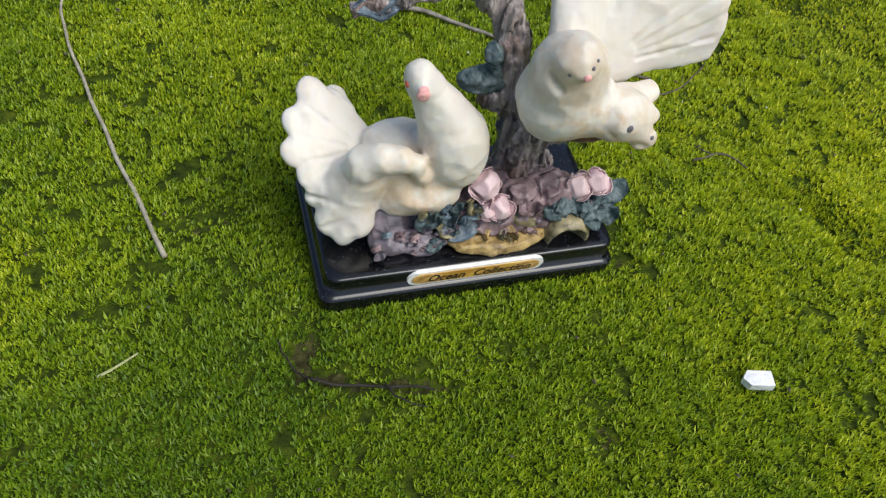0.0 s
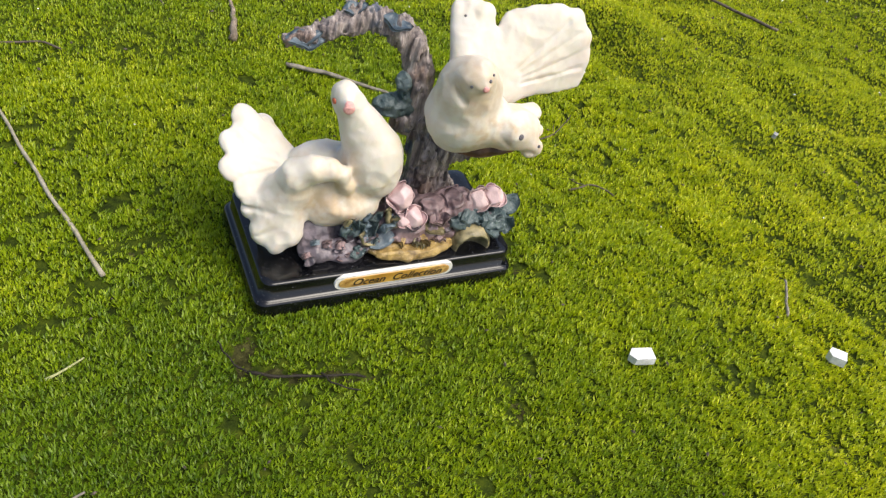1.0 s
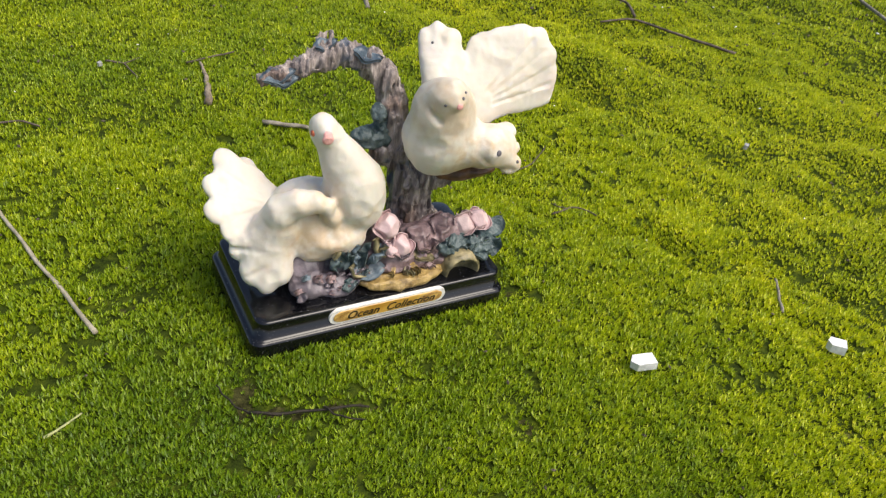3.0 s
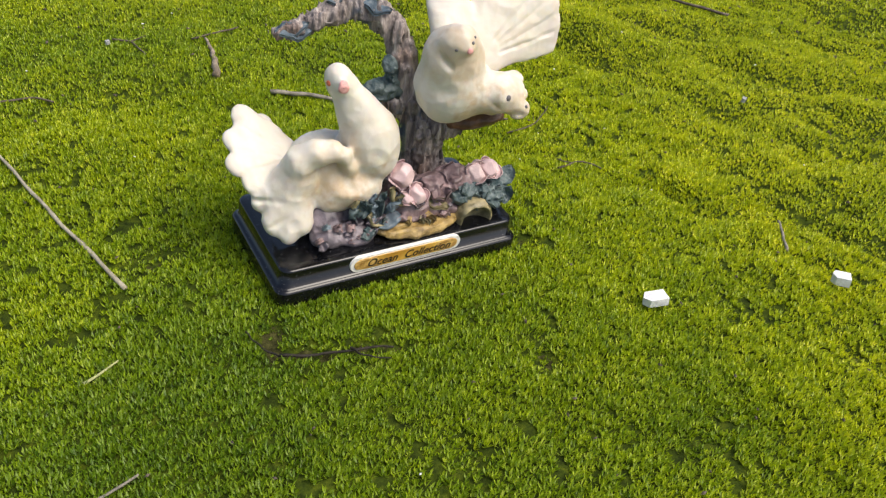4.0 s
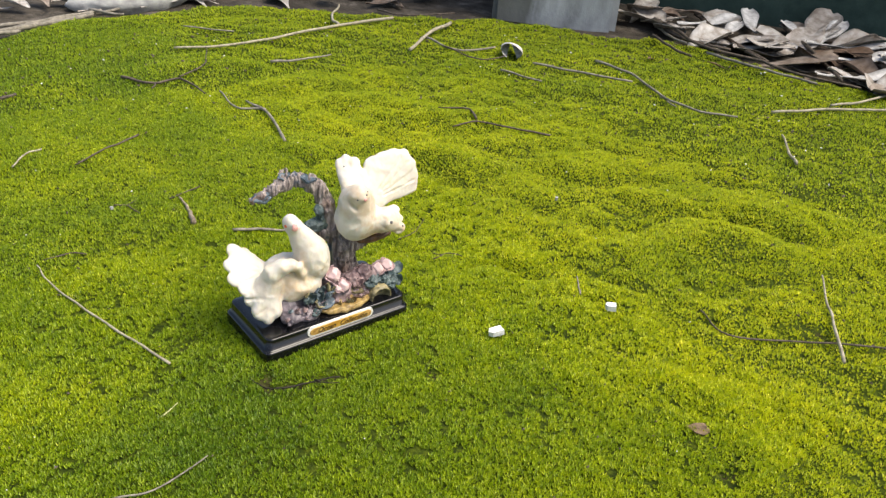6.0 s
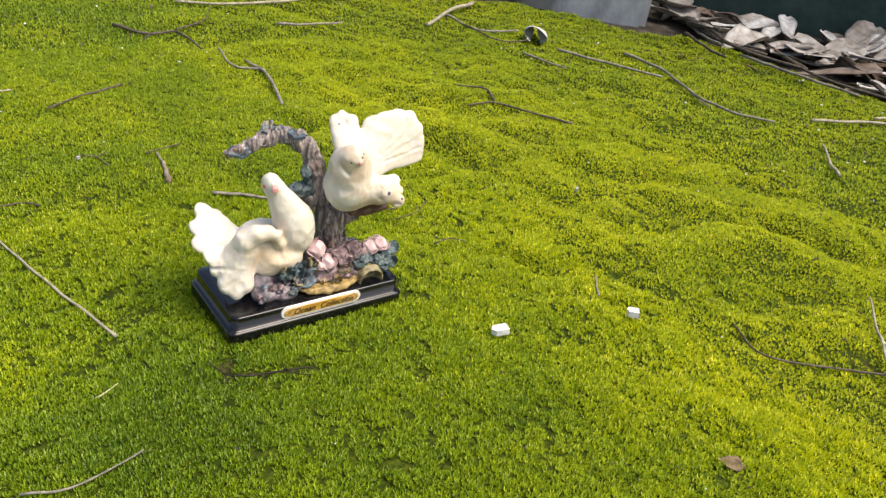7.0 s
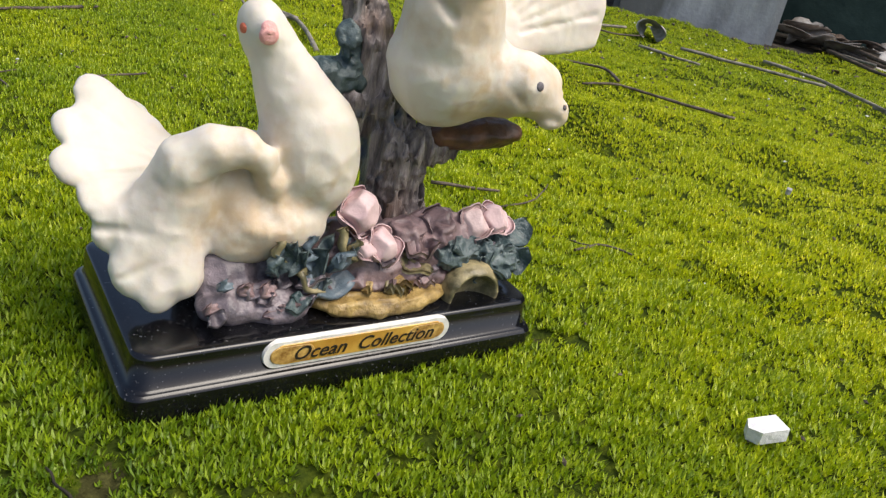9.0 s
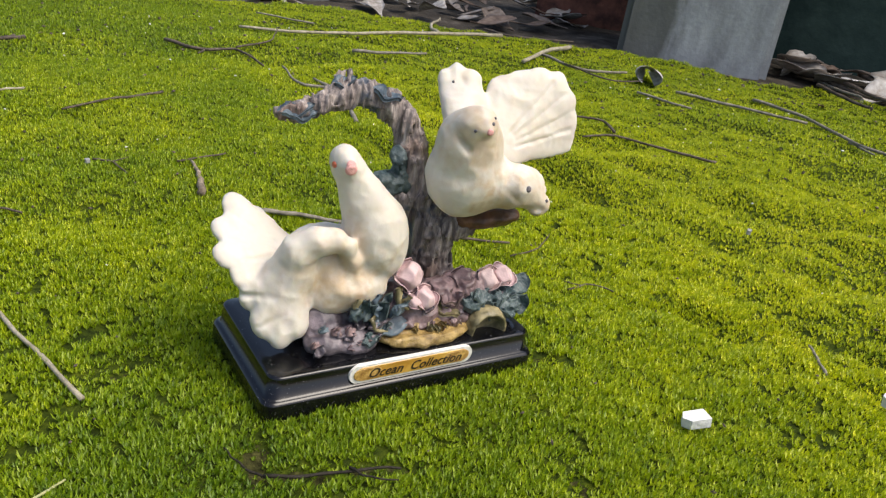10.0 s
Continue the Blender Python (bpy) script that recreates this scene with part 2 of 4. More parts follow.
class Clay:
    """A signed distance field on a grid, in centimetres, from which one smooth mesh is cut."""

    def __init__(self, lo, hi, step):
        self.lo, self.step = np.array(lo, float), step
        ax = [np.arange(a, b + step, step) for a, b in zip(lo, hi)]
        self.x, self.y, self.z = np.meshgrid(*ax, indexing="ij")
        self.f = np.full(self.x.shape, 9.0)

    def add(self, d, k=0.25):
        self.f = smin(self.f, d, k)
        return self

    def cut(self, d, k=0.15):
        self.f = -smin(-self.f, d, k)
        return self

    def ball(self, c, r, turn=None):
        """Distance to an ellipsoid; turn: a rotation (degrees about x, y, z)."""
        p = np.stack([self.x - c[0], self.y - c[1], self.z - c[2]], -1)
        if turn:
            m = np.array(Euler([radians(a) for a in turn]).to_matrix())
            p = p @ m
        r = np.array(r if isinstance(r, (tuple, list)) else (r, r, r), float)
        q = np.linalg.norm(p / r, axis=-1)
        g = np.linalg.norm(p / (r * r), axis=-1)
        return q * (q - 1) / np.maximum(g, 1e-6)

    def rod(self, a, b, ra, rb, flat=None, thin=1.0):
        """Distance to a tapered round rod; flat: a direction in which it is thinned by the factor thin."""
        a, b = np.array(a, float), np.array(b, float)
        p = np.stack([self.x - a[0], self.y - a[1], self.z - a[2]], -1)
        v = b - a
        if flat is not None:
            u = np.array(flat, float)
            u /= np.linalg.norm(u)
            p = p + (p @ u)[..., None] * u * (1 / thin - 1)
            v = v + (v @ u) * u * (1 / thin - 1)
        h = np.clip((p @ v) / (v @ v), 0, 1)
        d = np.linalg.norm(p - h[..., None] * v, axis=-1) - (ra + (rb - ra) * h)
        return d * (thin if flat is not None else 1) ** 0.5

    def chain(self, pts, k=0.25):
        for (a, ra), (b, rb) in zip(pts, pts[1:]):
            self.add(self.rod(a, b, ra, rb), k)
        return self

    def rough(self, amount, scale, stretch=(1, 1, 1)):
        self.f = self.f + amount * noise3(self.x * scale * stretch[0] + 3, self.y * scale * stretch[1] + 5, self.z * scale * stretch[2] + 9)
        return self

    def crag(self, amount, scale, stretch=(1, 1, 1)):
        """Sharp ridges with hollows between them."""
        self.f = self.f + amount * (np.abs(noise3(self.x * scale * stretch[0] + 1, self.y * scale * stretch[1] + 8, self.z * scale * stretch[2] + 4)) - 0.25)
        return self

    def mesh(self, name, mats, spots=()):
        """Surface nets. spots: round beads set into the skin (near a centre, radius, material number)."""
        f = self.f
        s = f < 0
        nx, ny, nz = (n - 1 for n in f.shape)
        cnt, acc = np.zeros((nx, ny, nz)), np.zeros((nx, ny, nz, 3))
        corner = [(a, b, c) for a in (0, 1) for b in (0, 1) for c in (0, 1)]
        sub = lambda o, arr: arr[o[0]:o[0] + nx, o[1]:o[1] + ny, o[2]:o[2] + nz]
        for o in corner:
            for ax in range(3):
                if o[ax]:
                    continue
                q = list(o)
                q[ax] = 1
                fa, fb = sub(o, f), sub(q, f)
                cross = sub(o, s) != sub(q, s)
                t = np.where(cross, fa / np.where(cross, fa - fb, 1), 0)
                for k in range(3):
                    acc[..., k] += np.where(cross, o[k] + (t if k == ax else 0), 0)
                cnt += cross
        live = cnt > 0
        ids = np.full(live.shape, -1)
        ids[live] = np.arange(live.sum())
        where = np.argwhere(live)
        verts = (where + acc[live] / cnt[live][:, None]) * self.step + self.lo
        faces = []
        for ax in range(3):
            u, v = (ax + 1) % 3, (ax + 2) % 3
            a = [slice(None)] * 3
            b = [slice(None)] * 3
            a[ax], b[ax] = slice(0, -1), slice(1, None)
            cr = np.argwhere(s[tuple(a)] != s[tuple(b)])
            ok = (cr[:, u] > 0) & (cr[:, v] > 0) & (cr[:, u] < f.shape[u] - 1) & (cr[:, v] < f.shape[v] - 1)
            cr = cr[ok]
            eu, ev = np.eye(3, dtype=int)[u], np.eye(3, dtype=int)[v]
            quad = np.stack([ids[tuple((cr - d).T)] for d in (eu + ev, ev, 0 * eu, eu)], 1)
            flip = ~s[tuple(cr.T)]
            quad[flip] = quad[flip][:, ::-1]
            faces.append(quad)
        faces = np.concatenate(faces)
        faces = faces[(faces >= 0).all(1)]
        faces, idx = faces.tolist(), [0] * len(faces)
        tri = np.array(faces)
        nor = np.cross(verts[tri[:, 2]] - verts[tri[:, 0]], verts[tri[:, 3]] - verts[tri[:, 1]])
        mid = verts[tri].mean(1)
        for c, r, i in spots:
            k = np.argmin(np.linalg.norm(mid - np.array(c), axis=1))
            near = np.linalg.norm(mid - mid[k], axis=1) < 0.3
            up = Vector(nor[near].sum(0)).normalized()
            side = up.orthogonal().normalized()
            across = up.cross(side)
            o, bead = len(verts), []
            for ring_at, lift in ((1.0, -0.05), (0.85, 0.025), (0.5, 0.05)):
                for j in range(14):
                    a = 6.2832 * j / 14
                    bead.append(Vector(mid[k]) + (side * math.cos(a) + across * math.sin(a)) * r * ring_at + up * lift)
            bead.append(Vector(mid[k]) + up * 0.058)
            for q in range(2):
                faces += [[o + q * 14 + j, o + q * 14 + (j + 1) % 14, o + (q + 1) * 14 + (j + 1) % 14, o + (q + 1) * 14 + j] for j in range(14)]
            faces += [[o + 28 + j, o + 28 + (j + 1) % 14, o + 42] for j in range(14)]
            idx += [i] * 42
            verts = np.concatenate([verts, np.array(bead)])
        return mesh_from(name, verts * 0.01, faces, mats, True, idx)


# ---- ground ----
EDGE = [(-1.45, 0.1), (-1.3, 0.62), (-0.9, 0.80), (-0.35, 0.93), (-0.05, 0.99), (0.10, 1.08), (0.33, 1.12), (0.46, 1.08), (0.60, 0.985), (0.73, 0.905),
        (0.86, 0.81), (0.95, 0.70), (1.05, 0.575), (1.13, 0.50), (1.17, 0.33), (1.20, 0.14), (1.24, -0.10), (1.26, -0.55), (1.1, -1.0), (0.6, -1.25), (-0.2, -1.3), (-0.9, -1.15), (-1.35, -0.6), (-1.45, 0.1)]


def moss_reach(x, y):
    """Metres by which a place lies inside the moss (minus: outside)."""
    x, y = np.asarray(x, float), np.asarray(y, float)
    best = np.full(x.shape, 9.0)
    sign = np.ones(x.shape)
    for (ax, ay), (bx, by) in zip(EDGE, EDGE[1:]):
        dx, dy = bx - ax, by - ay
        h = np.clip(((x - ax) * dx + (y - ay) * dy) / (dx * dx + dy * dy), 0, 1)
        d = np.hypot(x - ax - h * dx, y - ay - h * dy)
        side = np.where((x - ax) * dy - (y - ay) * dx > 0, 1.0, -1.0)
        sign = np.where(d < best, side, sign)
        best = np.minimum(best, d)
    return best * sign + 0.02 * n2(x, y, 9)


# shallow worn hollows in the moss: x, y, half-lengths, turn
HOLLOWS = [(-0.081, -0.023, 0.013, 0.0055, 65), (-0.052, -0.037, 0.028, 0.0040, -15), (-0.115, 0.055, 0.022, 0.008, 20), (0.0, -0.033, 0.008, 0.005, 0),
           (0.036, -0.075, 0.014, 0.006, 50), (-0.030, -0.115, 0.006, 0.014, 0), (0.115, 0.045, 0.010, 0.008, 0), (0.36, -0.22, 0.035, 0.012, -35),
           (0.33, -0.165, 0.018, 0.010, 20), (0.145, -0.245, 0.012, 0.008, 0), (0.40, -0.27, 0.02, 0.008, -30), (0.14, -0.28, 0.016, 0.008, 10),
           (0.075, 0.005, 0.006, 0.010, 0), (0.155, -0.10, 0.016, 0.006, -20), (0.19, -0.145, 0.020, 0.007, -30), (0.26, 0.02, 0.015, 0.006, 0)]


def lumpy(x):
    return np.clip((x - 0.02) / 0.28, 0.12, 1.0)


def crease(x, y):
    """The narrow gaps between neighbouring pillows of moss."""
    a = np.clip(1 - np.abs(n2(x + 0.4 * y, y, 9)) / 0.10, 0, 1)
    b = np.clip(1 - np.abs(n2(x + 0.3 * y, y - 0.2 * x, 21)) / 0.16, 0, 1)
    c = np.clip(1 - np.abs(n2(x + 0.3 * y, y - 0.2 * x, 44)) / 0.22, 0, 1)
    gate = np.clip(n2(x, y, 14, 6.6) * 1.6 + 0.5, 0, 1)
    return np.maximum(np.maximum(a, b), 0.85 * c) * gate * lumpy(x)


def hollow(x, y):
    out = np.zeros(np.shape(x))
    for k, (cx, cy, a, b, turn) in enumerate(HOLLOWS):
        c, s = math.cos(radians(turn)), math.sin(radians(turn))
        u, v = (x - cx) * c + (y - cy) * s, (y - cy) * c - (x - cx) * s
        out = np.maximum(out, np.clip(1.7 - np.hypot(u / a, v / b), 0, 1.1) * (1.0 if k < 2 else 0.4))
    out = np.clip(out * (0.95 + 0.9 * n2(x, y, 140, 4.4) + 0.5 * n2(x, y, 300, 1.2)), 0, 1)
    return np.maximum(out, 0.4 * crease(x, y))


def height(x, y):
    """The moss cushion's surface, under its leaves."""
    x, y = np.asarray(x, float), np.asarray(y, float)
    lumps = np.clip((x - 0.02) / 0.28, 0.25, 1.0)
    far = np.clip((np.hypot(x, y) - 0.42) / 0.4, 0, 1)
    pillow = (0.030 * np.abs(n2(x + 0.4 * y, y, 9)) * (1 - 0.7 * far) + 0.014 * np.abs(n2(x + 0.3 * y, y - 0.2 * x, 21)) * (1 - 0.6 * far)
              + 0.005 * np.abs(n2(x + 0.3 * y, y - 0.2 * x, 44)))
    h = -0.0056 + 0.003 * n2(x, y, 4.0) + lumps * (pillow - 0.011) + 0.0012 * n2(x, y, 95) + 0.003 * (1 - lumps)
    near = np.clip(1 - np.hypot(np.maximum(np.abs(x) - 0.07, 0), np.maximum(np.abs(y - 0.035) - 0.035, 0)) / 0.05, 0, 1)
    h = h * (1 - near) + near * (-0.0034 + 0.0006 * n2(x, y, 60))
    h = h - 0.004 * hollow(x, y)
    return h - 0.03 * np.clip(1 - moss_reach(x, y) / 0.03, 0, 1) ** 1.5


def sheet(name, xs, ys, zfun, mat, cull=None):
    X, Y = np.meshgrid(xs, ys, indexing="ij")
    Z = zfun(X, Y)
    v = np.stack([X, Y, Z], -1).reshape(-1, 3)
    ny = len(ys)
    i, j = np.meshgrid(np.arange(len(xs) - 1), np.arange(ny - 1), indexing="ij")
    q = np.stack([i * ny + j, (i + 1) * ny + j, (i + 1) * ny + j + 1, i * ny + j + 1], -1).reshape(-1, 4)
    if cull is not None:
        mid = v[q].mean(1)
        q = q[cull(mid[:, 0], mid[:, 1])]
    return put(name, mesh_from(name, v, q.tolist(), mat))


def soil_z(x, y):
    r = np.hypot(x, y)
    return -0.022 + (0.006 * n2(x, y, 8) + 0.004 * n2(x, y, 25)) * np.clip(4 - r, 0, 1)


def spread(lo, hi, step, far):
    """Even steps from lo to hi, then ever wider ones out to far."""
    mid = list(np.arange(lo, hi, step))
    out, d = [], step
    p = 0.0
    while p < far:
        d *= 1.5
        p += d
        out.append(p)
    return np.array([lo - q for q in reversed(out)] + mid + [mid[-1] + q for q in out])


ground = sheet("ground", spread(-1.6, 2.6, 0.03, 300), spread(-1.6, 3.2, 0.03, 300), soil_z, SOIL)
tagged(ground, "dark damp soil round the moss, reaching far off", "ground", kind="structure")
moss = sheet("moss_cushion", np.arange(-1.55, 1.32, 0.006), np.arange(-1.4, 1.2, 0.006), height, MOSS_FLOOR,
             lambda x, y: moss_reach(x, y) > -0.005)
bare = moss.data.attributes.new("bare", "FLOAT", "POINT")
co = np.empty(len(moss.data.vertices) * 3)
moss.data.vertices.foreach_get("co", co)
bare.data.foreach_set("value", hollow(co[0::3], co[1::3]).astype(np.float32))
tagged(moss, "cushion of bright green moss covering the ground", "moss", kind="structure")


def moss_hue_and_light(x, y):
    """0: deep green, 1: yellow; random patches plus light and shade painted by position."""
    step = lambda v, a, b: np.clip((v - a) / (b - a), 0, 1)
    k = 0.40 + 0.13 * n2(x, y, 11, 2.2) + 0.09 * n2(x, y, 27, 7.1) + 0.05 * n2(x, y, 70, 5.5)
    # brighter right, darker far, front left and beside the plinth: light painted in
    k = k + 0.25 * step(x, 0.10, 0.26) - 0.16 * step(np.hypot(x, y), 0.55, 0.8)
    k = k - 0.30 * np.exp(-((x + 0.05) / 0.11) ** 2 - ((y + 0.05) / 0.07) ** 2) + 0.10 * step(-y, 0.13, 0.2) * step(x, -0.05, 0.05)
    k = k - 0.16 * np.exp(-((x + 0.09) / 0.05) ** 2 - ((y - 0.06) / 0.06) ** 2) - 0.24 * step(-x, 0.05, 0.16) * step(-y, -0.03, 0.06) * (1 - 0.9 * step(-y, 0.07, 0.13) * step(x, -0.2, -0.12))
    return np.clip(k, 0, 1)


def shoots(x0, x1, y0, y1, step, size, leaves, seed, skip=None):
    """Moss shoots, each a tuft of narrow pointed leaves that meet in one vertex: corners, triangles and the moss tone.
    """
    rs = np.random.RandomState(seed)
    gx, gy = np.meshgrid(np.arange(x0, x1, step), np.arange(y0, y1, step), indexing="ij")
    x = (gx + rs.uniform(-0.5, 0.5, gx.shape) * step).ravel()
    y = (gy + rs.uniform(-0.5, 0.5, gy.shape) * step).ravel()
    keep = moss_reach(x, y) > 0.004
    if skip is not None:
        keep &= ~skip(x, y)
    keep &= ~((np.abs(x) < 0.0665) & (np.abs(y - 0.0345) < 0.0345))
    hol = hollow(x, y)
    keep &= rs.rand(len(x)) > hol * 0.95
    # thin places, where the shoots stand apart
    thin = np.clip(1.6 * n2(x, y, 22, 8.8) + 0.35 + 0.5 * np.exp(-((x - 0.06) / 0.12) ** 2 - ((y + 0.03) / 0.12) ** 2), 0, 1)
    keep &= (n2(x, y, 190, 3.1) + 0.4 * n2(x, y, 80, 9.2)) < 0.75 - 0.55 * thin * np.clip(1.5 - np.hypot(x, y) / 0.3, 0.15, 1) + 0.4 * rs.rand(len(x))
    x, y, hol = x[keep], y[keep], hol[keep]
    n = len(x)
    z = height(x, y) + 0.0012 * n2(x, y, 170, 5.3)
    tall = size * (0.6 + 0.6 * rs.rand(n)) * (1 + 0.25 * n2(x, y, 150)) * (1 - 0.5 * hol)
    root = np.stack([x, y, z - 0.0005], -1)
    out = [root[:, None]]
    a0 = rs.rand(n) * 6.283
    for k in range(leaves):
        a = a0 + k * 6.283 / leaves + rs.uniform(-0.4, 0.4, n)
        lean = rs.uniform(0.10, 0.80, n)
        ln = tall * rs.uniform(0.65, 1.1, n)
        w = size * rs.uniform(0.13, 0.22, n)
        ca, sa = np.cos(a), np.sin(a)
        way = np.stack([ca * np.sin(lean), sa * np.sin(lean), np.cos(lean)], -1) * ln[:, None]
        side = np.stack([-sa, ca, 0 * a], -1) * w[:, None]
        out += [(root + way * 0.6 + side)[:, None], (root + way)[:, None]]
    m = 1 + 2 * leaves
    first = np.arange(n)[:, None] * m
    tri = np.stack([np.broadcast_to(first, (n, leaves)), first + 1 + 2 * np.arange(leaves), first + 2 + 2 * np.arange(leaves)], -1)
    kind = moss_hue_and_light(x, y) + rs.uniform(-0.08, 0.08, n)
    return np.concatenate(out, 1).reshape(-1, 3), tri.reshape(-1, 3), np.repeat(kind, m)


def leaf_stuff(name, sets, mat, label):
    starts = np.cumsum([0] + [len(v) for v, _, _ in sets])
    verts = np.concatenate([v for v, _, _ in sets])
    tri = np.concatenate([t + o for (_, t, _), o in zip(sets, starts)]).astype(np.int32)
    me = bpy.data.meshes.new(name)
    me.vertices.add(len(verts))
    me.vertices.foreach_set("co", verts.astype(np.float32).ravel())
    me.loops.add(tri.size)
    me.loops.foreach_set("vertex_index", tri.ravel())
    me.polygons.add(len(tri))
    me.polygons.foreach_set("loop_start", np.arange(0, tri.size, 3, dtype=np.int32))
    me.materials.append(mat)
    me.update(calc_edges=True)
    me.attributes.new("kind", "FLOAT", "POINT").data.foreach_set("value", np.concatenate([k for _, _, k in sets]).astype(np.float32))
    return tagged(put(name, me), label, "moss", kind="stuff")


CLOSE, NEAR, FAR = (-0.26, 0.26, -0.30, 0.22), (-0.42, 0.62, -0.36, 0.62), (-0.6, 1.28, -0.5, 1.16)
inside = lambda b: (lambda x, y: (x > b[0]) & (x < b[1]) & (y > b[2]) & (y < b[3]))
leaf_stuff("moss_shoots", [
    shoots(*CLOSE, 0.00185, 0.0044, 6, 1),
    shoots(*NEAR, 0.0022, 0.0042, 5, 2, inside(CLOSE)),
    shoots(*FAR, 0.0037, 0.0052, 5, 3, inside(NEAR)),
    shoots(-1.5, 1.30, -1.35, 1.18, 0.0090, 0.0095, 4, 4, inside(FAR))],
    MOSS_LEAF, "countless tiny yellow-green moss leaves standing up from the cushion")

# ---- pier and dark backdrop behind ----
def slab(name, c, size, turn, mat, parent=None, rough=0.0):
    bm = bmesh.new()
    bmesh.ops.create_cube(bm, size=1.0, matrix=Matrix.Diagonal((*size, 1)))
    bmesh.ops.bevel(bm, geom=bm.edges[:], offset=min(size) * 0.05, segments=2, affect="EDGES")
    if rough:
        bmesh.ops.subdivide_edges(bm, edges=bm.edges[:], cuts=4, use_grid_fill=True)
        for v in bm.verts:
            v.co += noise.noise_vector(v.co * 30) * rough
    ob = part(name, bm, mat, parent)
    ob.matrix_basis = pose(*c, 0, 0, turn)
    return ob


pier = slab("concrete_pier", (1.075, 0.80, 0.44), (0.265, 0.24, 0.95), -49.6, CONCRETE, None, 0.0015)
tagged(pier, "weathered grey concrete pier with dark damp stains", "pier", kind="structure")
# added backdrop: the shade beyond the litter is put into its dark colour
wall = slab("backdrop_east", (1.86, -0.03, 0.6), (2.6, 0.10, 1.3), -62, BACKDROP)
tagged(wall, "dark green backdrop behind the leaf litter, shade put into its colour", "wall", kind="structure")
brick = slab("brick", (1.13, 1.12, 0.07), (0.30, 0.10, 0.20), -40, BRICKRED, None, 0.002)
tagged(brick, "reddish-brown clay brick standing behind the leaf litter", "brick")

# ---- the figurine ----
figurine = new("dove_figurine")
tagged(figurine, "painted resin ornament of ivory doves on a black plinth", "figurine")


def ring(w, d, r, n=6):
    """A rounded rectangle's outline."""
    out = []
    for cx, cy, a0 in ((w - r, d - r, 0), (-w + r, d - r, 90), (-w + r, -d + r, 180), (w - r, -d + r, 270)):
        for k in range(n + 1):
            a = radians(a0 + 90 * k / n)
            out.append((cx + r * math.cos(a), cy + r * math.sin(a)))
    return out


def plinth(parent):
    prof = [(0.0675, 0.0350, -0.012), (0.0685, 0.0360, -0.004), (0.0685, 0.0360, 0.0036), (0.0684, 0.0359, 0.0038), (0.0676, 0.0351, 0.0047),
            (0.0674, 0.0349, 0.0048), (0.0658, 0.0333, 0.0050), (0.0656, 0.0331, 0.0140), (0.0653, 0.0328, 0.0147), (0.0646, 0.0321, 0.0151), (0.0600, 0.0275, 0.0150), (0.0, 0.0, 0.0147)]
    v, f = [], []
    for w, d, z in prof[:-1]:
        v += [(x, y, z) for x, y in ring(w, d, 0.0055)]
    n = len(v) // (len(prof) - 1)
    for k in range(len(prof) - 2):
        for i in range(n):
            f.append((k * n + i, k * n + (i + 1) % n, (k + 1) * n + (i + 1) % n, (k + 1) * n + i))
    v.append((0, 0, prof[-1][2]))
    top = (len(prof) - 2) * n
    f += [(top + i, top + (i + 1) % n, len(v) - 1) for i in range(n)]
    f.append(tuple(reversed(range(n))))
    ob = put("plinth", mesh_from("plinth", v, f, BLACK), parent, "glossy black plinth with a stepped foot, dusty on top")
    ob.matrix_basis = pose(-0.001, 0.0345, 0.0015, 1.5, 0.7, 0)
    return ob


base = plinth(figurine)


def stadium(a, b, y, n=14):
    pts = []
    for s in (1, -1):
        for k in range(n + 1):
            t = radians(-90 + 180 * k / n)
            pts.append((s * (a - b) + s * b * math.cos(t), y, s * b * math.sin(t)))
    return pts


def plate(name, a, b, y0, y1, mat, parent, label=""):
    v = stadium(a, b, y0) + stadium(a - 0.0003, b - 0.0003, y1)
    n = len(v) // 2
    f = [(i, (i + 1) % n, n + (i + 1) % n, n + i) for i in range(n)] + [tuple(range(n, 2 * n))]
    return put(name, mesh_from(name, v, f, mat, False), parent, label)


plaque = plate("plaque", 0.0315, 0.0046, 0.001, -0.0008, SILVER, base, "oval gilt label with a pale rim and black script")
plaque.matrix_basis = pose(0.0, -0.0334, 0.0103, 0, 0, 0)
gilt = plate("gilt_field", 0.0285, 0.0035, -0.0007, -0.0011, GILT, plaque)
for s in (-1, 1):
    worn = plate("worn_end", 0.0068, 0.0029, -0.0010, -0.00125, RUST, plaque)
    worn.location.x = s * 0.0225


def lettering(text, size, parent):
    cu = bpy.data.curves.new("script", "FONT")
    cu.body, cu.size, cu.shear, cu.align_x, cu.align_y = text, size, 0.35, "CENTER", "CENTER"
    cu.extrude, cu.offset, cu.resolution_u = 0.0001, 0.00002, 3
    tmp = bpy.data.objects.new("script", cu)
    scene.collection.objects.link(tmp)
    me = bpy.data.meshes.new_from_object(tmp.evaluated_get(bpy.context.evaluated_depsgraph_get()))
    bpy.data.objects.remove(tmp)
    me.materials.clear()
    me.materials.append(INK)
    ob = put("script", me, parent, "black slanted lettering")
    ob.matrix_basis = pose(0.001, -0.00135, -0.0002, 90, 0, 0)
    return ob


lettering("Ocean  Collection", 0.0064, plaque)


def fan(c, root, tips, ra, rb, flat, thin, k=0.12):
    for tip in tips:
        c.add(c.rod(root, tip, ra, rb, flat, thin), k)


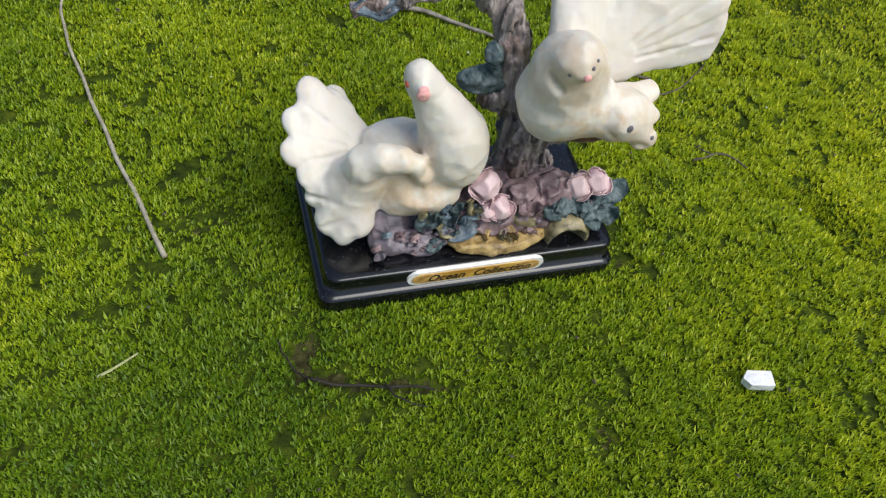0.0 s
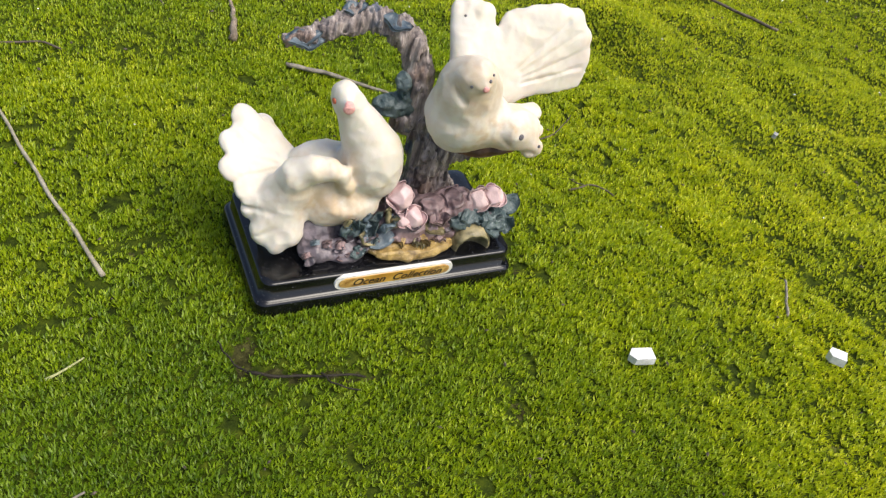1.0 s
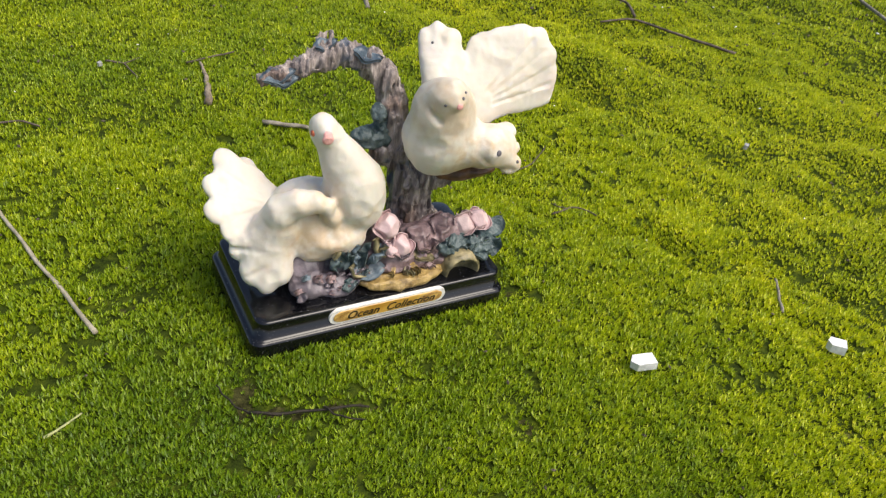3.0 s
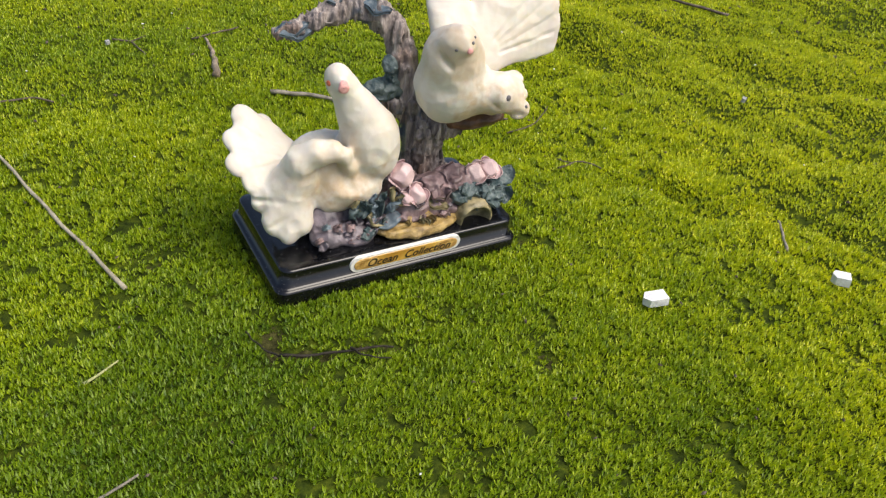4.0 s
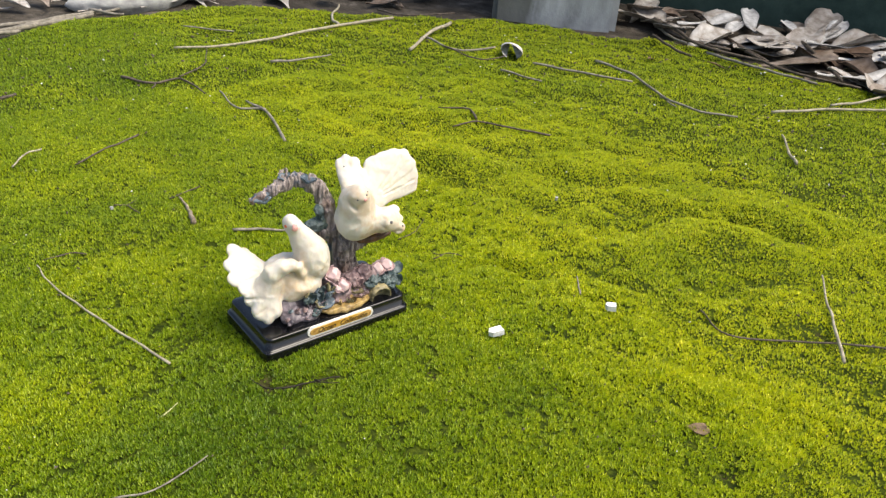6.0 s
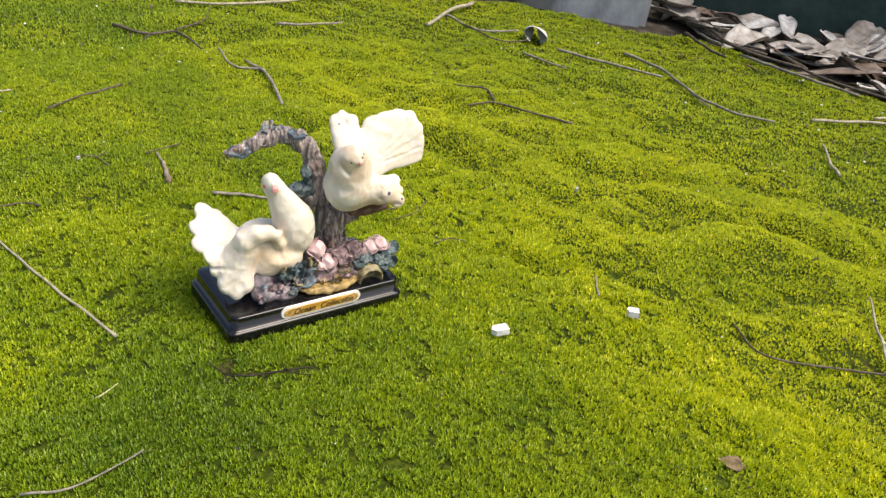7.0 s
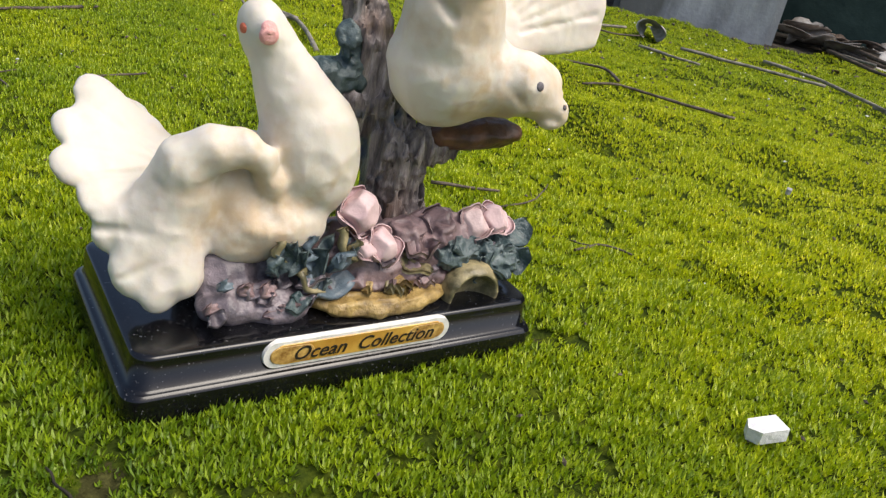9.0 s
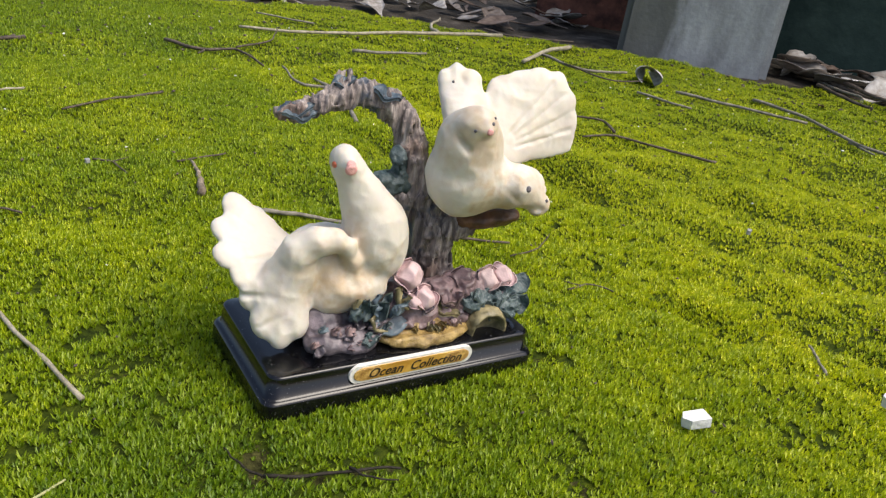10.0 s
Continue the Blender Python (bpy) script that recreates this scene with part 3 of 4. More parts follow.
def grooves(c, root, tips, flat, out):
    """Fine furrows between neighbouring feathers, on the front of a fan."""
    u = Vector(flat).normalized()
    for a, b in zip(tips, tips[1:]):
        mid = (Vector(a) + Vector(b)) / 2
        start = Vector(root).lerp(mid, 0.3)
        c.cut(c.rod(start + u * (out + 0.14), mid + (mid - Vector(root)).normalized() * 0.1 + u * (out + 0.06), 0.05, 0.045), 0.16)


def dove_standing():
    c = Clay((-9, -0.4, 1.5), (1.4, 8.2, 11.2), 0.072)
    # tail fan: a broad web with shallow round feather ends, turned up and forward
    flat = (0.2, -0.6, 0.78)
    tips = [(-5.35, 6.25, 6.0), (-6.35, 5.95, 6.75), (-7.1, 5.0, 6.05), (-7.3, 4.05, 5.4), (-6.75, 3.35, 4.7)]
    fan(c, (-4.6, 4.2, 4.9), tips, 0.75, 0.60, flat, 0.5, 0.10)
    fan(c, (-4.5, 4.2, 4.9), [(-5.6, 5.8, 6.1), (-6.4, 5.3, 6.2), (-6.75, 4.4, 5.6), (-6.5, 3.8, 5.1)], 0.9, 0.72, flat, 0.45, 0.15)
    grooves(c, (-4.6, 4.2, 4.9), tips[1:], flat, 0.30)
    # hanging wing, three rows of feathers laid over one another
    flat = (0.5, -0.8, 0.1)
    fan(c, (-5.0, 2.9, 4.9), [(-6.55, 3.0, 3.95), (-6.2, 2.5, 3.15)], 0.9, 0.62, flat, 0.7, 0.3)
    fan(c, (-4.9, 2.7, 4.4), [(-6.0, 2.3, 2.85), (-5.5, 2.0, 2.45), (-4.85, 2.0, 2.85)], 0.85, 0.60, flat, 0.7, 0.3)
    # body, back, breast, neck and head
    c.add(c.ball((-1.15, 2.9, 5.9), (1.45, 1.5, 1.95), (10, -10, 0)), 0.4)
    c.add(c.ball((-2.6, 3.3, 4.9), (2.4, 1.3, 1.2), (0, 12, 0)), 0.5)
    c.add(c.ball((-2.9, 4.1, 5.4), (1.7, 0.95, 0.95), (0, 6, 0)), 0.3)
    c.add(c.rod((-1.25, 2.9, 6.8), (-2.5, 3.15, 9.0), 1.32, 0.72), 0.4)
    c.add(c.ball((-2.82, 3.15, 9.5), (0.62, 0.74, 0.72)), 0.3)
    c.add(c.ball((-2.93, 2.5, 9.55), (0.28, 0.3, 0.36)), 0.15)
    c.add(c.ball((-2.3, 2.5, 4.15), (1.7, 1.15, 1.0), (0, 10, 0)), 0.35)
    c.add(c.ball((-3.1, 2.6, 3.7), (1.2, 0.9, 0.85)), 0.35)
    # raised wing: a curled rim over a deep hollow
    c.add(c.ball((-4.75, 2.6, 5.0), (0.85, 0.7, 1.1)), 0.35)
    c.chain([((-5.2, 2.9, 5.0), 0.75), ((-4.85, 2.5, 6.0), 0.70), ((-4.2, 2.15, 6.5), 0.60), ((-3.5, 1.95, 6.6), 0.50), ((-2.95, 1.9, 6.2), 0.38), ((-2.6, 2.0, 5.5), 0.32), ((-2.4, 2.2, 4.8), 0.3)], 0.3)
    c.cut(c.ball((-3.45, 1.15, 5.45), (0.52, 0.85, 0.72)), 0.25)
    c.cut(c.ball((-2.9, 1.2, 4.8), (0.55, 0.55, 0.5)), 0.25)
    # ruffled plumage on the breast, folds in the wing
    for z, x0, x1 in ((6.5, -2.2, -0.3), (5.6, -2.3, 0.1), (4.9, -2.0, 0.0), (7.4, -2.2, -0.7)):
        c.cut(c.rod((x0, 1.22 + 0.1 * abs(z - 6), z + 0.25), ((x0 + x1) / 2, 1.02 + 0.18 * abs(z - 6), z - 0.2), 0.05, 0.10), 0.2)
        c.cut(c.rod(((x0 + x1) / 2, 1.02 + 0.18 * abs(z - 6), z - 0.2), (x1, 1.5, z + 0.2), 0.10, 0.05), 0.2)
    c.cut(c.rod((-2.75, 1.25, 6.9), (-2.35, 1.15, 5.0), 0.10, 0.14), 0.25)
    c.cut(c.rod((-5.5, 1.6, 4.3), (-7.2, 2.9, 4.15), 0.13, 0.1), 0.12)
    c.cut(c.rod((-4.9, 1.45, 3.9), (-6.6, 1.9, 3.0), 0.09, 0.09), 0.12)
    c.cut(c.rod((-4.6, 1.5, 3.3), (-5.4, 1.35, 2.4), 0.06, 0.05), 0.12)
    c.rough(0.04, 1.2).crag(0.075, 1.3).crag(0.032, 2.7).rough(0.010, 5.0)
    spots = [((-3.45, 2.9, 9.5), 0.15, 1), ((-2.95, 2.1, 9.78), 0.21, 2), ((-2.95, 2.1, 9.45), 0.26, 2)]
    return c.mesh("dove", [IVORY, RED, BLUSH], spots)


def dove_perched():
    c = Clay((-0.4, -1.2, 6.0), (10.6, 7.4, 14.4), 0.078)
    c.add(c.ball((2.6, 2.2, 9.05), (1.8, 1.65, 1.95), (0, 12, 0)), 0.3)
    c.add(c.ball((2.3, 1.85, 10.6), (1.5, 1.3, 1.45)), 0.5)
    c.add(c.ball((2.05, 1.15, 11.7), (0.74, 0.75, 0.68)), 0.65)
    c.add(c.ball((2.15, 0.55, 11.55), (0.35, 0.3, 0.25)), 0.2)
    # raised wing, one broad blade with two bumps at its end
    flat = (0.35, -0.8, 0.5)
    fan(c, (2.9, 3.0, 9.6), [(2.95, 5.2, 12.35), (3.45, 5.1, 12.65), (3.95, 4.7, 12.55)], 1.0, 0.55, flat, 0.6, 0.3)
    fan(c, (3.2, 3.0, 9.4), [(3.9, 4.3, 11.5), (3.4, 4.6, 11.6)], 1.1, 0.8, flat, 0.6, 0.3)
    # tail fan: a web with scalloped end
    flat = (0.05, -1.0, 0.35)
    tips = [(5.4, 4.5, 12.0), (6.3, 4.3, 12.45), (7.3, 4.0, 12.65), (8.15, 3.8, 12.5), (8.65, 3.5, 11.8), (8.8, 3.3, 10.9), (8.65, 3.2, 10.1)]
    fan(c, (4.4, 3.3, 9.5), tips, 0.85, 0.70, flat, 0.42, 0.28)
    fan(c, (4.4, 3.3, 9.5), [(5.9, 4.3, 11.9), (6.9, 4.1, 12.1), (7.8, 3.7, 11.6), (8.0, 3.4, 10.7)], 0.9, 0.85, flat, 0.4, 0.3)
    # lower wing with its rounded end
    c.add(c.rod((3.2, 2.0, 8.7), (4.6, 1.2, 8.75), 1.2, 1.0), 0.35)
    c.add(c.ball((5.2, 1.3, 8.75), (0.9, 0.95, 0.78)), 0.3)
    fan(c, (4.4, 1.6, 8.8), [(6.45, 2.35, 8.7), (6.05, 1.35, 8.35), (5.75, 0.7, 7.95)], 0.85, 0.48, (-0.25, -0.35, 0.9), 0.7, 0.12)
    c.add(c.rod((4.6, 1.0, 8.7), (5.75, 0.45, 8.2), 0.85, 0.34), 0.3)
    c.add(c.ball((5.55, 0.45, 7.75), (0.34, 0.28, 0.17)), 0.1)
    grooves(c, (4.4, 3.3, 9.5), tips[2:], flat, 0.28)
    c.cut(c.rod((3.0, 0.55, 9.4), (4.6, 0.15, 8.0), 0.06, 0.05), 0.15)
    c.cut(c.rod((0.9, 1.2, 11.4), (1.5, 0.75, 10.6), 0.08, 0.12), 0.2)
    c.rough(0.04, 1.2).crag(0.075, 1.3).crag(0.032, 2.7).rough(0.010, 5.0)
    spots = [((2.35, 0.3, 11.9), 0.09, 1), ((1.4, 0.3, 11.5), 0.08, 1), ((2.6, 0.5, 12.15), 0.07, 1), ((4.6, 0.1, 9.0), 0.16, 1), ((5.75, 0.15, 8.35), 0.09, 1), ((2.15, 0.1, 11.5), 0.16, 2), ((2.9, 4.6, 12.5), 0.07, 1)]
    return c.mesh("dove", [IVORY, GREY, BLUSH], spots)


put("dove", dove_standing(), figurine, "ivory dove with fanned tail and raised wing")
put("dove", dove_perched(), figurine, "ivory dove with spread tail perched on the stump")


def stump():
    c = Clay((-6.2, 1.5, 1.4), (7.0, 7.6, 13.6), 0.085)
    c.chain([((2.7, 3.9, 1.6), 1.7), ((2.6, 4.0, 3.4), 1.1), ((2.4, 4.1, 5.2), 0.95), ((1.95, 4.6, 7.2), 0.85), ((1.55, 5.1, 9.2), 0.66), ((1.15, 5.5, 10.4), 0.58),
             ((0.35, 5.8, 11.2), 0.55), ((-0.7, 5.95, 11.6), 0.50), ((-1.9, 6.1, 11.5), 0.50), ((-3.2, 5.85, 11.05), 0.36), ((-4.3, 5.65, 10.8), 0.30), ((-5.0, 5.5, 10.85), 0.2)], 0.35)
    c.add(c.rod((-1.7, 6.2, 11.6), (-1.75, 6.4, 12.1), 0.55, 0.42), 0.15)
    c.add(c.ball((-1.35, 6.4, 12.25), 0.17), 0.1).add(c.ball((-2.1, 6.3, 12.2), 0.16), 0.1)
    c.cut(c.ball((-1.7, 6.2, 12.45), (0.28, 0.3, 0.2)), 0.08)
    c.add(c.ball((-4.15, 5.6, 11.1), (0.42, 0.3, 0.18)), 0.12)
    c.add(c.rod((2.4, 3.7, 5.7), (4.3, 2.9, 6.5), 0.9, 0.5), 0.4)
    c.add(c.ball((0.95, 4.5, 6.95), (0.75, 0.6, 0.6)), 0.15)
    c.add(c.rod((3.4, 4.4, 1.8), (4.2, 4.9, 2.2), 1.0, 0.7), 0.3)
    c.rough(0.10, 1.6).crag(0.46, 2.3, (1.5, 1.5, 0.22)).crag(0.26, 4.6, (1.2, 1.2, 0.4)).rough(0.04, 9)
    return c.mesh("stump", TRUNK)


put("stump", stump(), figurine, "gnarled grey-brown painted stump with a bent branch")


def clump(name, mat, parent, balls, amount, scale, lo, hi, label="", k=0.15, step=0.07, cuts=()):
    c = Clay(lo, hi, step)
    for b in balls:
        c.add(c.ball(*b), k)
    for b in cuts:
        c.cut(c.ball(*b), 0.08)
    c.rough(amount * 0.5, scale * 0.6).crag(amount * 2.2, scale).crag(amount, scale * 2.1)
    return put(name, c.mesh(name, mat), parent, label)


clump("perch", PERCH, figurine, [((4.6, 2.7, 6.62), (1.65, 0.8, 0.55), (0, -8, -15))], 0.05, 2.0, (2.0, 1.2, 5.6), (7.0, 4.4, 7.9), "orange-brown stub of branch")
clump("rock", ROCKY, figurine, [((-3.5, 1.7, 1.95), (1.1, 0.8, 0.6)), ((-2.3, 1.4, 1.85), (1.0, 0.7, 0.5)), ((-3.6, 2.9, 2.5), (1.2, 1.3, 1.0)),
                               ((-2.0, 2.9, 2.6), (1.3, 1.2, 1.0)), ((-2.6, 1.5, 2.25), (0.9, 0.4, 0.35), (0, 15, 0))], 0.055, 1.7, (-5.6, 0.0, 1.0), (0.2, 5.2, 4.4), "purple-grey painted rock")
clump("mound", MAUVE, figurine, [((1.5, 3.0, 2.2), (4.0, 2.0, 1.3)), ((3.6, 2.4, 3.1), (1.3, 1.0, 0.9)), ((2.2, 2.2, 3.0), (1.2, 0.9, 0.9)), ((0.0, 2.4, 2.9), (1.2, 1.0, 1.0))],
      0.14, 2.0, (-3.4, 0.2, 0.9), (6.4, 6.2, 4.8), "mottled mauve and brown mound")


def shell():
    """A flat ochre dish: a thin lip in front, a sunken middle, ribs along it."""
    c = Clay((-2.2, -0.4, 1.2), (4.2, 3.4, 3.4), 0.06)
    c.add(c.ball((1.0, 1.45, 1.75), (2.45, 1.15, 0.42), (-6, 0, -4)))
    c.chain([((-1.35, 1.5, 1.95), 0.16), ((-0.7, 0.85, 1.82), 0.19), ((0.6, 0.48, 1.74), 0.21), ((2.0, 0.62, 1.76), 0.2), ((3.2, 1.2, 1.85), 0.15)], 0.15)
    c.cut(c.ball((1.0, 1.5, 2.5), (1.9, 0.75, 0.52), (-8, 0, -4)), 0.15)
    c.crag(0.10, 1.6, (0.7, 2.6, 2.6)).crag(0.05, 4.0, (0.5, 1.5, 1.5))
    return put("shell", c.mesh("shell", GOLD), figurine, "ochre glazed dish with a thin ribbed lip")


shell()
clump("curled_leaf", OLIVE, figurine, [((4.3, 0.95, 1.75), (1.1, 0.8, 1.05))], 0.02, 2.5, (2.9, -0.3, 1.2), (5.8, 2.2, 3.2), "olive curled leaf with a dark hollow",
      cuts=[((4.25, 0.25, 1.6), (0.92, 0.95, 0.92))])


def petal(name, c, m, r, turn, high, flare, mat, parent, rnd):
    """One cupped petal of a bloom at c whose axis is m's z: wrapped round the axis, rolled out at its lip, thick."""
    v, f, nu, nv = [], [], 6, 6
    ph = rnd.uniform(0, 6)
    for lay in (0, 1):
        for i in range(nu + 1):
            u = 2 * i / nu - 1
            for j in range(nv + 1):
                w = j / nv
                wide = 0.95 * math.sin(math.pi * (0.18 + 0.62 * w)) ** 0.7
                rad = r * (0.30 + 0.52 * w ** 0.7 + flare * w ** 3 + 0.05 * math.sin(4 * u + ph)) - lay * 0.05 * r
                a = turn + u * wide
                z = r * (-0.55 + high * w - 0.30 * u * u * w - 0.25 * flare * w ** 4)
                v.append((Vector(c) + m @ Vector((rad * math.cos(a), rad * math.sin(a), z))) * 0.01)
    o, k = (nu + 1) * (nv + 1), nv + 1
    for i in range(nu):
        for j in range(nv):
            q = (i * k + j, (i + 1) * k + j, (i + 1) * k + j + 1, i * k + j + 1)
            f += [q, tuple(o + p for p in reversed(q))]
    rim = [i * k for i in range(nu + 1)] + [nu * k + j for j in range(1, k)] + [i * k + nv for i in reversed(range(nu))] + [j for j in reversed(range(1, nv))]
    f += [(a, b, o + b, o + a) for a, b in zip(rim, rim[1:] + rim[:1])]
    return put(name, mesh_from(name, v, f, mat), parent)


def rose(c, r, turn, mat, label, seed=1):
    """A bloom: a heart with broad folded facets, held by a few uneven cupped petals."""
    rnd = random.Random(seed)
    m = Euler([radians(a) for a in turn]).to_matrix()
    k = Clay([p - 1.5 * r for p in c], [p + 1.5 * r for p in c], 0.055)
    k.add(k.ball(c, (0.80 * r, 0.74 * r, 0.78 * r)), 0.05)
    for i in range(7):
        d = Vector((rnd.uniform(-1, 1), rnd.uniform(-1, 0.4), rnd.uniform(-0.4, 1))).normalized()
        k.cut(k.ball(Vector(c) + d * (rnd.uniform(0.52, 0.68) * r + 2.0), 2.0), 0.04)
    k.crag(0.06, 2.0)
    ob = put("rose", k.mesh("rose", mat), figurine, label)
    start = rnd.uniform(0, 6.28)
    for i in range(5):
        petal("petal", c, m @ Euler([rnd.uniform(-0.3, 0.3) for _ in range(3)]).to_matrix(), rnd.uniform(0.82, 1.04) * r, start + i * 1.257 + rnd.uniform(-0.35, 0.35),
              rnd.uniform(0.70, 1.1), rnd.uniform(0.02, 0.22), mat, ob, rnd)
    return ob


def leaf_blade(c, tip, wide, mat, name, label="", cup=0.25, parent=None):
    """A thick pointed leaf from c to tip, ridged along its middle."""
    a, b = Vector(c), Vector(tip)
    ax = b - a
    side = ax.cross(Vector((0.2, -0.6, 1))).normalized()
    up = side.cross(ax).normalized()
    v, f, n = [], [], 8
    for i in range(n + 1):
        t = i / n
        w = wide * math.sin(math.pi * min(1, 0.12 + 0.88 * t)) ** 0.8
        for s in (-1, -0.5, 0, 0.5, 1):
            p = a + ax * t + side * w * s + up * (cup * wide * (abs(s) ** 1.5) + 0.12 * math.sin(t * 9 + s))
            v.append(p * 0.01)
    for i in range(n + 1):
        for s in range(5):
            v.append(v[i * 5 + s] - up * 0.0018)
    o = 5 * (n + 1)
    for i in range(n):
        for s in range(4):
            q = (i * 5 + s, i * 5 + s + 1, (i + 1) * 5 + s + 1, (i + 1) * 5 + s)
            f += [q, tuple(o + k for k in reversed(q))]
        for s in (0, 4):
            f.append((i * 5 + s, (i + 1) * 5 + s, o + (i + 1) * 5 + s, o + i * 5 + s))
    f += [(s, s + 1, o + s + 1, o + s) for s in range(4)] + [(n * 5 + s, n * 5 + s + 1, o + n * 5 + s + 1, o + n * 5 + s) for s in range(4)]
    return put(name, mesh_from(name, v, f, mat), parent or figurine, label)


rose((0.25, 2.0, 4.45), 0.86, (50, 15, 10), PINK, "pink glazed rose", 1)
rose((0.95, 1.5, 3.5), 0.72, (65, 20, 0), PINK, "pink glazed rose", 2)
rose((0.35, 1.35, 3.45), 0.45, (60, 20, 0), PINK, "small pink glazed rose", 5)
rose((4.75, 2.0, 3.6), 0.76, (45, 10, -20), DUSKY, "dusky pink glazed rose", 3)
rose((5.65, 2.1, 3.65), 0.74, (40, 15, -20), PINK, "pink glazed rose", 7)
rose((3.6, 2.3, 3.55), 0.82, (40, 0, 10), MAUVE, "brownish mauve rose", 4)


clump("leaf_mass", TEAL, figurine, [((5.2, 1.7, 2.5), (1.35, 0.9, 0.75), (0, 0, -10)), ((5.9, 2.1, 2.9), (0.7, 0.7, 0.6)), ((3.9, 1.6, 2.9), (0.9, 0.6, 0.5))], 0.24, 2.8,
      (2.4, 0.1, 1.2), (8.0, 4.0, 4.4), "dark teal painted leaves")
for c, tip, w, m in (((0.1, 1.6, 2.6), (-1.3, 1.0, 2.2), 0.45, BLUELEAF), ((-0.6, 2.0, 2.6), (-0.2, 1.0, 3.6), 0.5, BLUELEAF), ((-1.4, 2.2, 2.6), (-2.0, 1.4, 3.7), 0.5, TEAL),
                     ((-1.6, 1.8, 2.4), (-0.9, 1.4, 3.6), 0.45, TEAL), ((0.2, 1.8, 3.0), (-0.6, 1.4, 4.2), 0.5, OLIVE), ((-0.8, 1.5, 2.2), (-1.9, 1.2, 3.0), 0.4, OLIVE),
                     ((1.6, 1.7, 3.0), (2.6, 0.9, 2.6), 0.4, OLIVE), ((1.9, 1.6, 3.4), (2.4, 1.0, 3.2), 0.35, MAUVE), ((6.3, 1.6, 2.9), (7.2, 2.2, 3.5), 0.5, TEAL),
                     ((5.2, 1.2, 3.0), (5.4, 0.5, 2.2), 0.5, TEAL), ((4.6, 1.6, 3.2), (3.4, 1.1, 3.2), 0.4, TEAL), ((6.0, 1.0, 2.2), (6.5, 1.0, 3.1), 0.4, TEAL)):
    leaf_blade(c, tip, w, m, "leaf")
rl = random.Random(33)
for k in range(20):
    c = (rl.uniform(-4.3, -1.3), rl.uniform(0.75, 1.4), 0)
    c = (c[0], c[1], 1.75 + 0.75 * (c[1] - 0.75) + rl.uniform(0.0, 0.5))
    tip = (c[0] + rl.uniform(-0.9, 0.9), c[1] - rl.uniform(0.0, 0.25), c[2] + rl.uniform(-0.3, 0.45))
    leaf_blade(c, tip, rl.uniform(0.12, 0.24), rl.choice([ROCKY, MAUVE, ROCKY, MAUVE, TEAL, BLUELEAF]), "leaf")
rl = random.Random(21)
for k in range(16):
    x = rl.uniform(-2.6, 0.2)
    c = (x, rl.uniform(1.3, 1.9), rl.uniform(2.7, 3.3))
    tip = (x + rl.uniform(-0.5, 0.5), c[1] - rl.uniform(0.1, 0.5), c[2] + rl.uniform(0.5, 1.0))
    leaf_blade(c, tip, rl.uniform(0.18, 0.3), rl.choice([TEAL, BLUELEAF, OLIVE, BLUELEAF, MAUVE]), "leaf")
for k in range(34):
    x = rl.uniform(-3.6, 6.0)
    c = (x, rl.uniform(1.2, 2.4), rl.uniform(2.2, 3.3) - 0.1 * abs(x - 1.5))
    tip = (c[0] + rl.uniform(-1.0, 1.0), c[1] - rl.uniform(0.1, 0.7), c[2] + rl.uniform(-0.6, 0.7))
    m = rl.choice([TEAL, BLUELEAF, OLIVE, MAUVE, ROCKY]) if x > -1.6 else rl.choice([ROCKY, MAUVE, ROCKY, TEAL])
    leaf_blade(c, tip, rl.uniform(0.2, 0.38), m, "leaf")
for c, tip, w in (((-4.9, 5.4, 10.95), (-3.3, 5.5, 11.15), 0.35), ((-4.4, 5.3, 10.8), (-3.2, 5.4, 10.85), 0.28), ((-0.6, 5.5, 11.9), (0.7, 5.2, 11.5), 0.36), ((-2.3, 6.0, 12.0), (-1.2, 6.0, 12.2), 0.3),
                  ((1.2, 4.9, 9.4), (1.0, 4.8, 8.3), 0.32)):
    leaf_blade(c, tip, w, BLUELEAF, "leaf")
for k in range(9):
    x = rl.uniform(0.0, 2.6)
    leaf_blade((x, rl.uniform(0.9, 1.5), 2.35), (x + rl.uniform(-0.6, 0.6), rl.uniform(0.4, 1.0), rl.uniform(2.2, 2.6)), 0.13, rl.choice([GOLD, OLIVE, MAUVE]), "leaf")
clump("bud", TEAL, figurine, [((0.40, 4.75, 7.72), (1.15, 0.6, 0.62), (0, 12, 0)), ((0.80, 4.8, 8.6), (0.5, 0.45, 0.9), (0, -15, 0))], 0.13, 2.2, (-1.2, 3.8, 6.6), (1.6, 6.4, 9.6), "dark teal leaf bud on the stump")


# ---- loose things on the moss ----
def top(x, y, lift=0.0025):
    return float(height(x, y)) + lift if float(moss_reach(x, y)) > 0.0 else float(soil_z(x, y)) + lift


def smooth_line(pts, n):
    """A Catmull-Rom line through the points."""
    p = [np.array(q, float) for q in pts]
    p = [2 * p[0] - p[1]] + p + [2 * p[-1] - p[-2]]
    out = []
    for i in range(1, len(p) - 2):
        for k in range(n):
            t = k / n
            a, b, c, d = p[i - 1:i + 3]
            out.append(0.5 * (2 * b + (c - a) * t + (2 * a - 5 * b + 4 * c - d) * t * t + (3 * b - a - 3 * c + d) * t ** 3))
    return out + [p[-2]]


